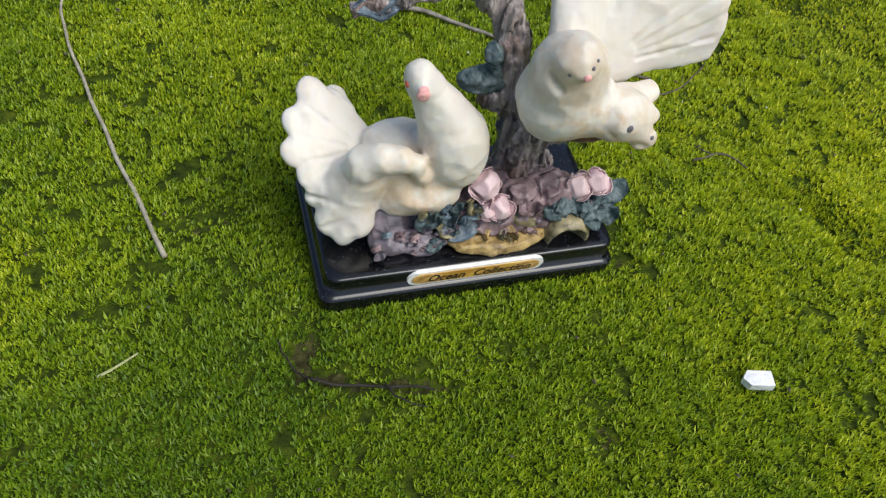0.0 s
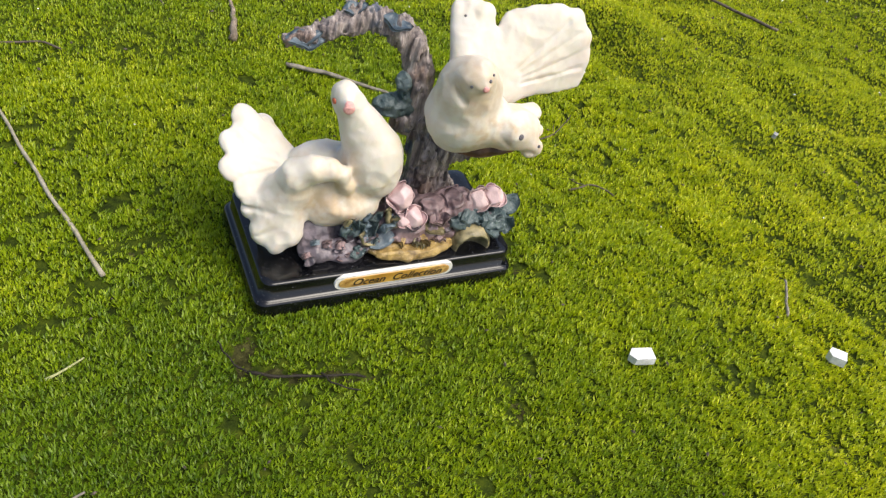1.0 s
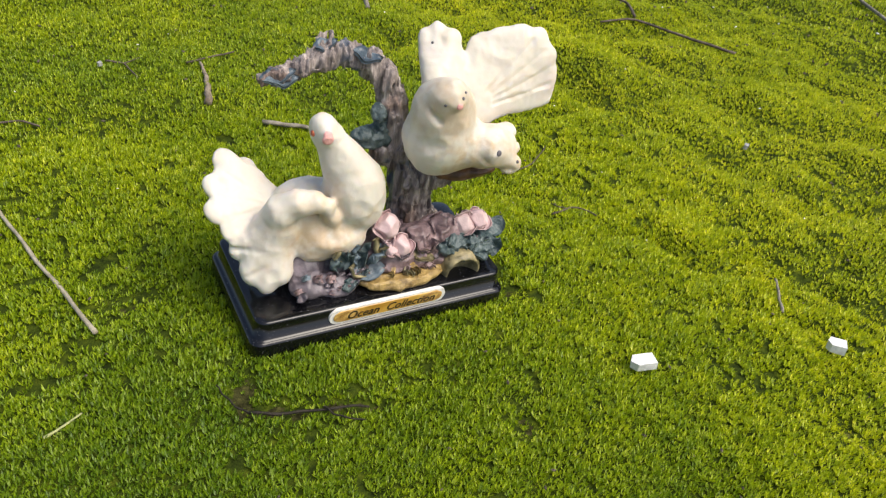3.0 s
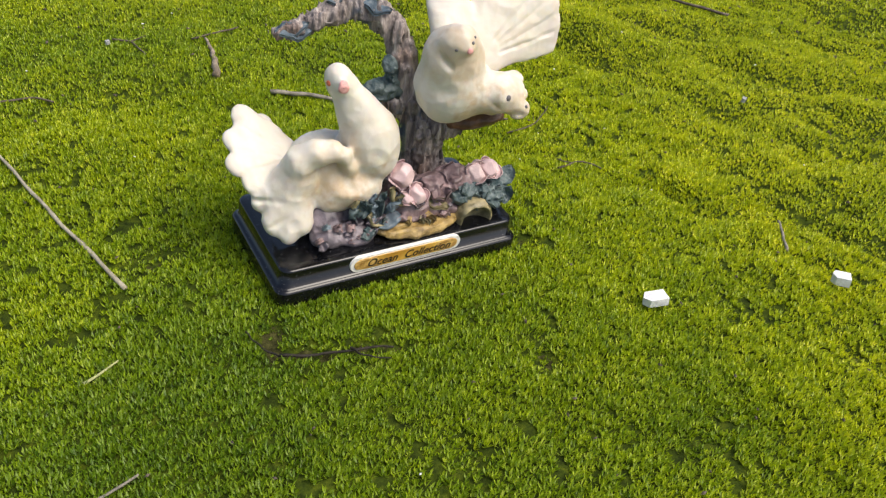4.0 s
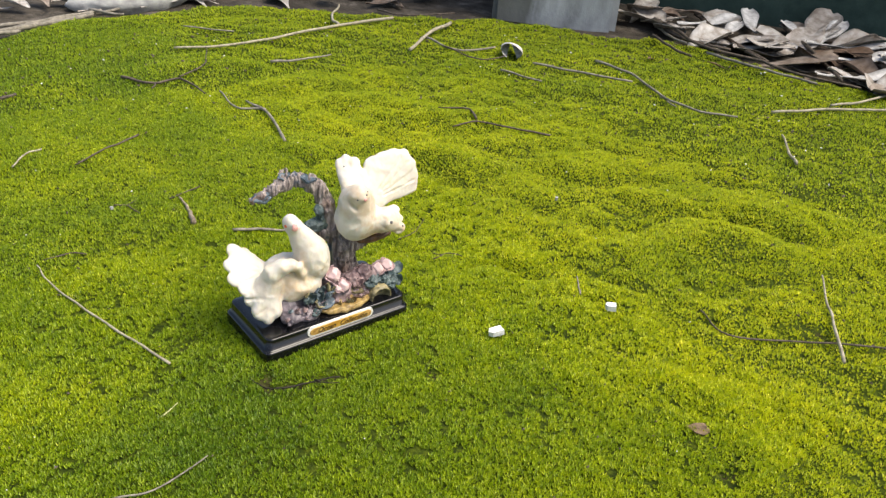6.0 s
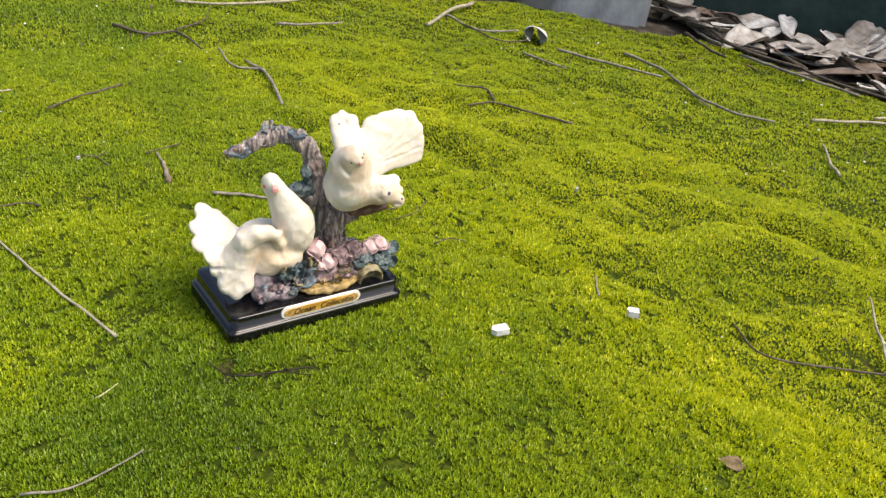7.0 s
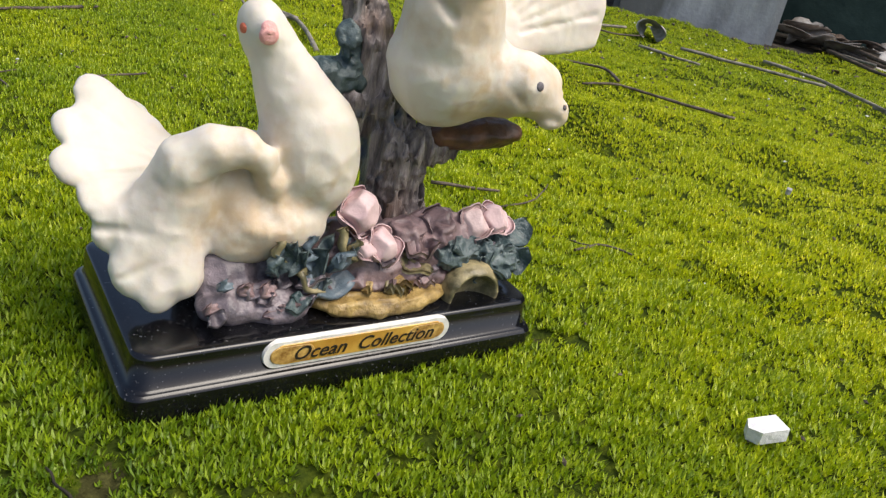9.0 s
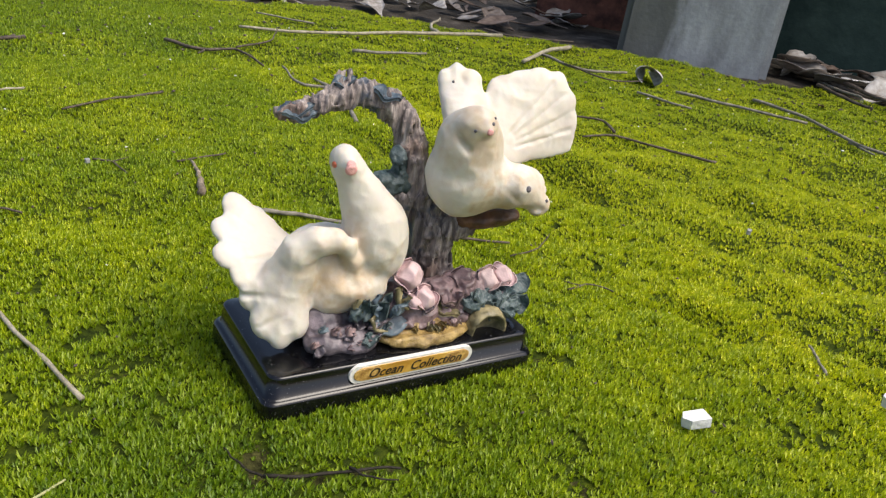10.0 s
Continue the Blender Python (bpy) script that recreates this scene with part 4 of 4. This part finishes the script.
def tube(line, r0, r1, sides=7, wob=0.12):
    v, f = [], []
    n = len(line)
    for i, p in enumerate(line):
        d = Vector(line[min(i + 1, n - 1)]) - Vector(line[max(i - 1, 0)])
        s = d.cross(Vector((0, 0, 1))).normalized()
        u = s.cross(d).normalized()
        r = r0 + (r1 - r0) * i / (n - 1)
        for k in range(sides):
            a = 6.2832 * k / sides
            q = r * (1 + wob * math.sin(i * 1.9 + k * 2.3))
            v.append(Vector(p) + s * q * math.cos(a) + u * q * math.sin(a))
    for i in range(n - 1):
        for k in range(sides):
            f.append((i * sides + k, i * sides + (k + 1) % sides, (i + 1) * sides + (k + 1) % sides, (i + 1) * sides + k))
    f += [tuple(reversed(range(sides))), tuple(range((n - 1) * sides, n * sides))]
    return v, f


def twig(pts, r0, r1, mat, label, forks=(), lift=0.0018, kind="twig"):
    """A twig lying on the moss, with forks as further lines."""
    r0, r1 = 0.72 * r0, 0.72 * r1
    ob = None
    for line, a, b in [(pts, r0, r1)] + [(q, r1 * 1.1, r1 * 0.6) for q in forks]:
        raw = smooth_line(line, 6)
        xs, ys = np.array([q[0] for q in raw]), np.array([q[1] for q in raw])
        far = np.clip((np.hypot(xs, ys) - 0.45) / 0.4, 0, 1)
        z = np.array([top(x, y, lift + a * 0.6) for x, y in raw]) + 0.0022 * far * (lift > 0)
        n = len(z)
        if lift > 0:
            # stiff wood bridges the dips
            z = np.array([z[max(0, i - 3):i + 4].max() for i in range(n)])
            z = np.array([z[max(0, i - 5):i + 6].mean() for i in range(n)])
        bend = 0.0004 + 0.0012 * far
        xs, ys = xs + bend * np.sin(1.3 * np.arange(n)), ys + bend * np.cos(0.9 * np.arange(n))
        v, f = tube(list(zip(xs.tolist(), ys.tolist(), z.tolist())), a, b)
        if ob is None:
            o = Vector(v[0])
            ob = put(kind, mesh_from(kind, [p - o for p in v], f, mat))
            ob.location = o
        else:
            put("side_shoot", mesh_from("side_shoot", [p - o for p in v], f, mat), ob)
    return tagged(ob, label, kind, group="twigs on the moss")


PALE, DARK, GRY = "pale dry twig lying on the moss", "thin dark twig lying on the moss", "long grey stick lying on the moss"
twig([(-0.172, 0.235), (-0.171, 0.2), (-0.160, 0.15), (-0.147, 0.1), (-0.1295, 0.0395)], 0.0010, 0.0016, TWIG_PALE, "long pale grey stick lying on the moss")
twig([(-0.158, -0.015), (-0.143, -0.007)], 0.0009, 0.0006, STRAW, "short pale straw lying on the moss")
twig([(-0.210, -0.074), (-0.184, -0.081), (-0.149, -0.072)], 0.0011, 0.0007, TWIG_GREY, "curved grey stem half sunk in the moss", lift=0.002)
twig([(-0.080, -0.031), (-0.062, -0.038), (-0.042, -0.042), (-0.030, -0.045)], 0.0011, 0.0007, TWIG_ROOT, "dark root in a crack of the moss", [[(-0.080, -0.031), (-0.086, -0.022), (-0.089, -0.012)], [(-0.05, -0.0405), (-0.045, -0.048), (-0.036, -0.053)]], lift=0.003)
twig([(0.002, 0.205), (0.027, 0.195), (0.048, 0.181), (0.069, 0.165)], 0.0023, 0.0015, TWIG_GREY, "grey twig with peeling bark on the moss")
twig([(0.112, 0.139), (0.144, 0.123)], 0.0014, 0.0010, TWIG_DARK, DARK)
twig([(0.136, 0.110), (0.165, 0.118), (0.192, 0.139)], 0.0008, 0.0005, TWIG_DARK, DARK, [[(0.165, 0.118), (0.172, 0.130)]])
twig([(0.143, 0.060), (0.158, 0.063), (0.166, 0.062), (0.173, 0.052)], 0.0010, 0.0007, TWIG_DARK, DARK, [[(0.158, 0.063), (0.15, 0.072)]])
twig([(0.242, -0.039), (0.232, -0.050), (0.219, -0.064)], 0.0010, 0.0013, TWIG_GREY, "short grey stalk standing in the moss")
twig([(0.302, -0.141), (0.291, -0.178), (0.339, -0.218), (0.388, -0.260), (0.43, -0.31)], 0.0011, 0.0014, TWIG_DARK, DARK)
twig([(0.464, -0.173), (0.420, -0.200), (0.393, -0.221), (0.340, -0.260)], 0.0012, 0.0022, TWIG_PALE, PALE, lift=0.004)
twig([(0.814, 0.078), (0.762, 0.04), (0.723, 0.005)], 0.002, 0.003, TWIG_PALE, PALE)
twig([(0.892, 0.143), (0.977, 0.109), (1.056, 0.067), (1.14, 0.02)], 0.003, 0.003, TWIG_PALE, PALE)
twig([(1.004, 0.105), (1.102, 0.089), (1.2, 0.09)], 0.0028, 0.003, TWIG_PALE, PALE)
twig([(0.384, 0.326), (0.428, 0.327), (0.461, 0.287), (0.493, 0.244)], 0.0014, 0.0022, TWIG_DARK, "long twig, pale at one end, on the moss", [[(0.428, 0.327), (0.44, 0.36), (0.40, 0.38)]])
twig([(0.712, 0.503), (0.752, 0.425), (0.795, 0.350)], 0.0030, 0.0025, TWIG_GREY, GRY)
twig([(0.838, 0.468), (0.834, 0.380), (0.785, 0.280), (0.777, 0.200), (0.809, 0.155)], 0.0032, 0.0022, TWIG_GREY, GRY, [[(0.785, 0.28), (0.765, 0.235)]])
twig([(0.628, 0.495), (0.647, 0.418)], 0.0025, 0.002, TWIG_GREY, GRY)
twig([(0.548, 0.645), (0.649, 0.724), (0.746, 0.777)], 0.004, 0.005, TWIG_PALE, "thick pale curved stick on the moss")
twig([(0.630, 0.707), (0.632, 0.616), (0.712, 0.605)], 0.003, 0.0025, TWIG_GREY, GRY)
twig([(0.622, 0.642), (0.630, 0.553), (0.699, 0.556)], 0.0018, 0.0014, TWIG_DARK, DARK)
twig([(0.066, 0.695), (0.096, 0.649), (0.136, 0.654), (0.142, 0.581)], 0.0030, 0.0016, TWIG_DARK, "forked dark twig on the moss", [[(0.096, 0.645), (0.083, 0.627)], [(0.136, 0.654), (0.193, 0.697), (0.231, 0.779)]])
twig([(-0.081, 0.421), (-0.043, 0.449), (-0.017, 0.463), (0.011, 0.481)], 0.0012, 0.0018, TWIG_DARK, DARK)
twig([(-0.025, 0.296), (-0.009, 0.302), (0.014, 0.310)], 0.0011, 0.0009, TWIG_DARK, DARK)
twig([(-0.078, 0.311), (-0.067, 0.304), (-0.062, 0.281)], 0.0011, 0.0007, TWIG_DARK, DARK, [[(-0.067, 0.304), (-0.055, 0.312)]])
twig([(-0.135, 0.662), (-0.103, 0.669), (-0.079, 0.678)], 0.0025, 0.0032, TWIG_DARK, DARK)
twig([(-0.140, 0.445), (-0.120, 0.473), (-0.101, 0.479)], 0.0013, 0.0015, TWIG_PALE, PALE)
twig([(-0.165, 0.240), (-0.141, 0.241), (-0.130, 0.233)], 0.0010, 0.0009, TWIG_DARK, DARK)
twig([(0.166, 0.586), (0.157, 0.515), (0.185, 0.487), (0.155, 0.377)], 0.0016, 0.0030, TWIG_GREY, "forked grey twig on the moss", [[(0.185, 0.487), (0.178, 0.53)]])
twig([(0.194, 0.818), (0.295, 0.800), (0.400, 0.818), (0.516, 0.845), (0.663, 0.860)], 0.0025, 0.0042, TWIG_PALE, "long pale branch lying on the moss", [[(0.530, 0.85), (0.545, 0.90), (0.614, 0.984)]])
twig([(0.298, 0.684), (0.345, 0.670), (0.403, 0.673)], 0.0032, 0.0018, TWIG_GREY, GRY)
twig([(0.265, 0.95), (0.33, 0.885)], 0.0018, 0.0018, TWIG_GREY, GRY)
twig([(0.69, 0.95), (0.715, 0.892), (0.829, 0.865)], 0.003, 0.0022, TWIG_DARK, DARK)

twig([(1.068, 0.522), (1.036, 0.451), (1.026, 0.399)], 0.004, 0.003, TWIG_DARK, DARK, lift=0.006)
twig([(1.09, 0.405), (1.084, 0.341), (1.084, 0.268), (1.098, 0.183)], 0.004, 0.003, TWIG_GREY, GRY, lift=0.006)
twig([(1.17, 0.586), (1.119, 0.514), (1.096, 0.461)], 0.004, 0.003, TWIG_GREY, GRY, lift=0.006)
twig([(1.145, 0.429), (1.211, 0.425), (1.258, 0.411)], 0.003, 0.003, TWIG_PALE, PALE, lift=0.006)
twig([(1.40, 0.46), (1.345, 0.37), (1.28, 0.277)], 0.004, 0.003, TWIG_PALE, PALE, lift=0.006)

for line, r in (([(-0.10, 0.955), (0.0, 1.02), (0.15, 1.085)], 0.008), ([(-0.07, 0.99), (0.05, 1.06), (0.17, 1.10)], 0.006), ([(-0.12, 0.93), (-0.05, 0.965), (0.0, 0.97)], 0.006),
                ([(-0.02, 1.06), (0.10, 1.075), (0.21, 1.12)], 0.005), ([(0.15, 1.10), (0.19, 1.04)], 0.004)):
    twig(line, r, r * 0.7, TWIG_GREY, "thick grey dead branch at the rim of the moss", lift=0.006)
for line, r in (([(1.14, 0.52), (1.09, 0.42), (1.12, 0.30)], 0.005), ([(1.20, 0.62), (1.13, 0.50), (1.16, 0.40)], 0.006), ([(1.15, 0.36), (1.10, 0.25), (1.13, 0.12)], 0.004),
                ([(1.35, 0.62), (1.22, 0.45), (1.13, 0.30)], 0.006), ([(1.45, 0.45), (1.30, 0.30), (1.16, 0.17)], 0.007)):
    twig(line, r, r * 0.6, TWIG_DARK, "dark fallen twig among the dry leaves", lift=0.012)


def boulder(c, size, seed):
    bm = bmesh.new()
    bmesh.ops.create_icosphere(bm, subdivisions=4, radius=1.0)
    for v in bm.verts:
        v.co *= 1 + 0.22 * noise.noise(v.co * 1.4 + Vector((seed, 0, 0))) + 0.06 * noise.noise(v.co * 5)
        v.co = Vector([q * s for q, s in zip(v.co, size)])
    for f in bm.faces:
        f.smooth = True
    ob = part("grey_stone", bm, STONE, None)
    ob.location = c
    return tagged(ob, "smooth pale grey stone at the rim of the moss", "stone")


boulder((0.25, 1.17, -0.005), (0.11, 0.05, 0.035), 2)
boulder((0.43, 1.22, -0.008), (0.08, 0.045, 0.03), 5)


def chip(c, size, turn, seed, mat=WHITE, label="small broken white stone chip on the moss"):
    """A broken white stone chip with hard facets."""
    rs = random.Random(seed)
    bm = bmesh.new()
    for sx, sy in ((-1.0, -0.1), (-0.75, 0.9), (0.85, 1.0), (1.0, -0.85), (-0.55, -1.0)):
        for sz in (-1, 1):
            bm.verts.new([q * s / 2 * rs.uniform(0.86, 1.0) for q, s in zip((sx, sy, sz), size)])
    hull = bmesh.ops.convex_hull(bm, input=bm.verts)
    bmesh.ops.delete(bm, geom=[g for g in hull["geom_interior"] if isinstance(g, bmesh.types.BMVert)], context="VERTS")
    ob = part("stone_chip", bm, mat, None)
    ob.matrix_basis = pose(*c, 4, -6, turn)
    return tagged(ob, label, "stone", group="stone chips")


chip((0.107, -0.0705, 0.0025), (0.0145, 0.0075, 0.0055), -18, 3)
chip((0.337, 0.083, 0.004), (0.0045, 0.0035, 0.0035), 30, 4, STONE, "tiny grey stone chip on the moss")
chip((-0.083, 0.302, 0.002), (0.0035, 0.0025, 0.003), 10, 6, STONE, "tiny grey stone chip on the moss")
chip((0.221, -0.099, 0.003), (0.0105, 0.0075, 0.006), -50, 5)


def leaf_mesh(length, wide, curl, seed, n=12, mat=LEAF):
    """A dry leaf: curled across and along, wavy at its rim, with a midrib."""
    rs = random.Random(seed)
    ph = [rs.uniform(0, 6) for _ in range(4)]
    v, f, m = [], [], 7
    for i in range(n + 1):
        t = i / n
        w = wide * (math.sin(math.pi * (0.04 + 0.93 * t)) ** 0.75) * (1 + 0.08 * math.sin(5 * t * 3 + ph[0]))
        bend = 0.22 * length * math.sin(ph[1] + 2.2 * t) * 0.5
        for j in range(m):
            s = 2 * j / (m - 1) - 1
            a = s * curl * (0.7 + 0.5 * math.sin(ph[2] + 3 * t))
            y = w * (math.sin(a) / curl if curl > 0.05 else s)
            z = w * (1 - math.cos(a)) / max(curl, 0.05) + bend + 0.05 * wide * math.sin(9 * t + 4 * s + ph[3]) * abs(s) - 0.03 * wide * (s == 0)
            v.append(((t - 0.5) * length, y, z))
    o = len(v)
    v += [(x, y, z - 0.0007) for x, y, z in v]
    for i in range(n):
        for j in range(m - 1):
            q = (i * m + j, (i + 1) * m + j, (i + 1) * m + j + 1, i * m + j + 1)
            f += [q, tuple(o + k for k in reversed(q))]
        for j in (0, m - 1):
            f.append((i * m + j, (i + 1) * m + j, o + (i + 1) * m + j, o + i * m + j))
    low = min(p[2] for p in v)
    return mesh_from("dry_leaf", [(x, y, z - low) for x, y, z in v], f, mat)


LEAVES = [leaf_mesh(0.13, 0.040, 0.5, 1), leaf_mesh(0.10, 0.030, 0.9, 2), leaf_mesh(0.16, 0.050, 0.4, 3), leaf_mesh(0.09, 0.022, 1.3, 4), leaf_mesh(0.12, 0.045, 0.25, 5)]


def dry_leaf(i, x, y, turn, tilt=(0, 0), size=1.0, lift=0.0, label="curled brown dry leaf on the soil"):
    ob = put("dry_leaf", LEAVES[i])
    ob.matrix_basis = pose(x, y, top(x, y, 0.0) + lift, tilt[0], tilt[1], turn) @ Matrix.Scale(size, 4)
    return tagged(ob, label, "leaf", group="leaf litter")


rs = random.Random(12)
for k in range(330):
    if k < 130:
        u = rs.random()
        x, y = 1.15 + 0.06 * u + 0.5 * rs.random() ** 1.3, 0.66 - 0.9 * u + 0.2 * rs.random()
        grow = rs.uniform(0.6, 1.2)
    else:
        u, d = rs.random(), 0.03 + 1.1 * rs.random() ** 1.4
        x, y = -0.05 + 1.0 * u + 0.55 * d, 1.13 - 0.28 * u * u + 0.8 * d
        grow = rs.uniform(0.4, 0.85)
    if float(moss_reach(x, y)) > (0.035 if k < 130 else -0.02) or math.hypot(x - 1.075, y - 0.80) < 0.20 or (0.88 * x + 0.47 * y > 1.50 and y < 1.15):
        continue
    dry_leaf(k % 5, x, y, rs.uniform(0, 360), (rs.uniform(-7, 7), rs.uniform(-6, 6)), grow, rs.uniform(0.002, 0.014))
LEAVES.append(leaf_mesh(0.062, 0.0065, 0.8, 9, 12, BROWN))
LEAVES.append(leaf_mesh(0.017, 0.0055, 0.6, 11, 12, BROWN))
twig([(-0.016, 0.293), (-0.018, 0.270), (-0.022, 0.250), (-0.026, 0.233)], 0.0012, 0.0040, SLIVER, "narrow curled brown leaf stuck in the moss", kind="leaf_sliver")
dry_leaf(6, 0.155, -0.241, -50, (10, 0), 1.0, 0.001, "small broken brown leaf scrap on the moss")

LEAVES.append(leaf_mesh(0.15, 0.042, 0.35, 21, 16, HUSK))
for x, y, turn, tilt, size in ((1.293, 0.552, -20, (6, 0), 1.0),
                               (1.281, 0.487, 15, (-5, 4), 0.9),
                               (1.395, 0.505, 40, (8, 0), 1.1),
                               (1.415, 0.285, -35, (-6, 5), 1.3),
                               (1.468, 0.358, 10, (5, -5), 1.0),
                               (1.345, 0.226, -25, (4, 6), 1.25),
                               (1.238, 0.167, -30, (-4, 4), 1.3),
                               (1.434, 0.412, 60, (6, 6), 0.9)):
    dry_leaf(7, x, y, turn, tilt, size, 0.016, "large bleached dry leaf lying on the litter")
dry_leaf(5, 0.955, 0.436, 20, (5, 0), 0.7, 0.002, "small curled brown leaf on the moss")
dry_leaf(5, 1.044, 0.348, -30, (0, 5), 0.8, 0.002, "small curled brown leaf on the moss")

def curled_husk():
    """A dry leaf rolled into an open tube."""
    v, f, n, m = [], [], 8, 14
    for i in range(n + 1):
        t = i / n
        for j in range(m + 1):
            a = radians(-60 + 300 * j / m)
            r = (0.020 + 0.003 * math.sin(3 * t + 2 * a)) * (1 - 0.8 * t * t)
            v.append(((t - 0.5) * 0.055 + 0.006 * math.sin(2 * a), r * math.cos(a), 0.020 + r * math.sin(a)))
    o = len(v)
    for i in range(n + 1):
        for j in range(m + 1):
            x, y, z = v[i * (m + 1) + j]
            v.append((x, y * 0.95, 0.02 + (z - 0.02) * 0.95))
    for i in range(n):
        for j in range(m):
            q = (i * (m + 1) + j, (i + 1) * (m + 1) + j, (i + 1) * (m + 1) + j + 1, i * (m + 1) + j + 1)
            f += [tuple(reversed(q)), tuple(o + k for k in q)]
    ob = put("curled_leaf_husk", mesh_from("curled_leaf_husk", v, f, HUSK))
    ob.matrix_basis = pose(0.715, 0.565, top(0.715, 0.565, -0.002), 0, 0, 48) @ Matrix.Diagonal((0.9, 0.95, 0.66, 1))
    return tagged(ob, "pale dry leaf rolled into an open tube on the moss", "leaf")


curled_husk()


def strewn(name, count, seed, size, mat, label):
    """Small angular bits strewn over the moss."""
    rs = np.random.RandomState(seed)
    V, F = [], []
    for k in range(count):
        x, y = rs.uniform(-0.4, 1.1), rs.uniform(-0.3, 0.95)
        if float(moss_reach(x, y)) < 0.02 or (abs(x) < 0.075 and -0.01 < y < 0.08):
            continue
        r = size * rs.uniform(0.33, 1.0) * (1 + 2.2 * max(0, math.hypot(x, y) - 0.2))
        c = Vector((x, y, top(x, y, 0.003)))
        o = len(V)
        ax = Vector((rs.uniform(-1, 1), rs.uniform(-1, 1), rs.uniform(-0.3, 0.3))).normalized()
        s = ax.cross(Vector((0, 0, 1))).normalized()
        u = s.cross(ax)
        V += [c + ax * r * 1.8, c - ax * r * 1.8] + [c + (s * math.cos(a) + u * math.sin(a)) * r for a in (0, 1.57, 3.14, 4.71)]
        for i in range(4):
            F += [(o, o + 2 + i, o + 2 + (i + 1) % 4), (o + 1, o + 2 + (i + 1) % 4, o + 2 + i)]
    tagged(put(name, mesh_from(name, V, F, mat, False)), label, "debris", kind="stuff")


strewn("crumbs", 950, 4, 0.0009, TWIG_DARK, "dark crumbs of bark and seed strewn over the moss")
strewn("grit", 160, 9, 0.0006, WHITE, "tiny pale bits of grit strewn over the moss")
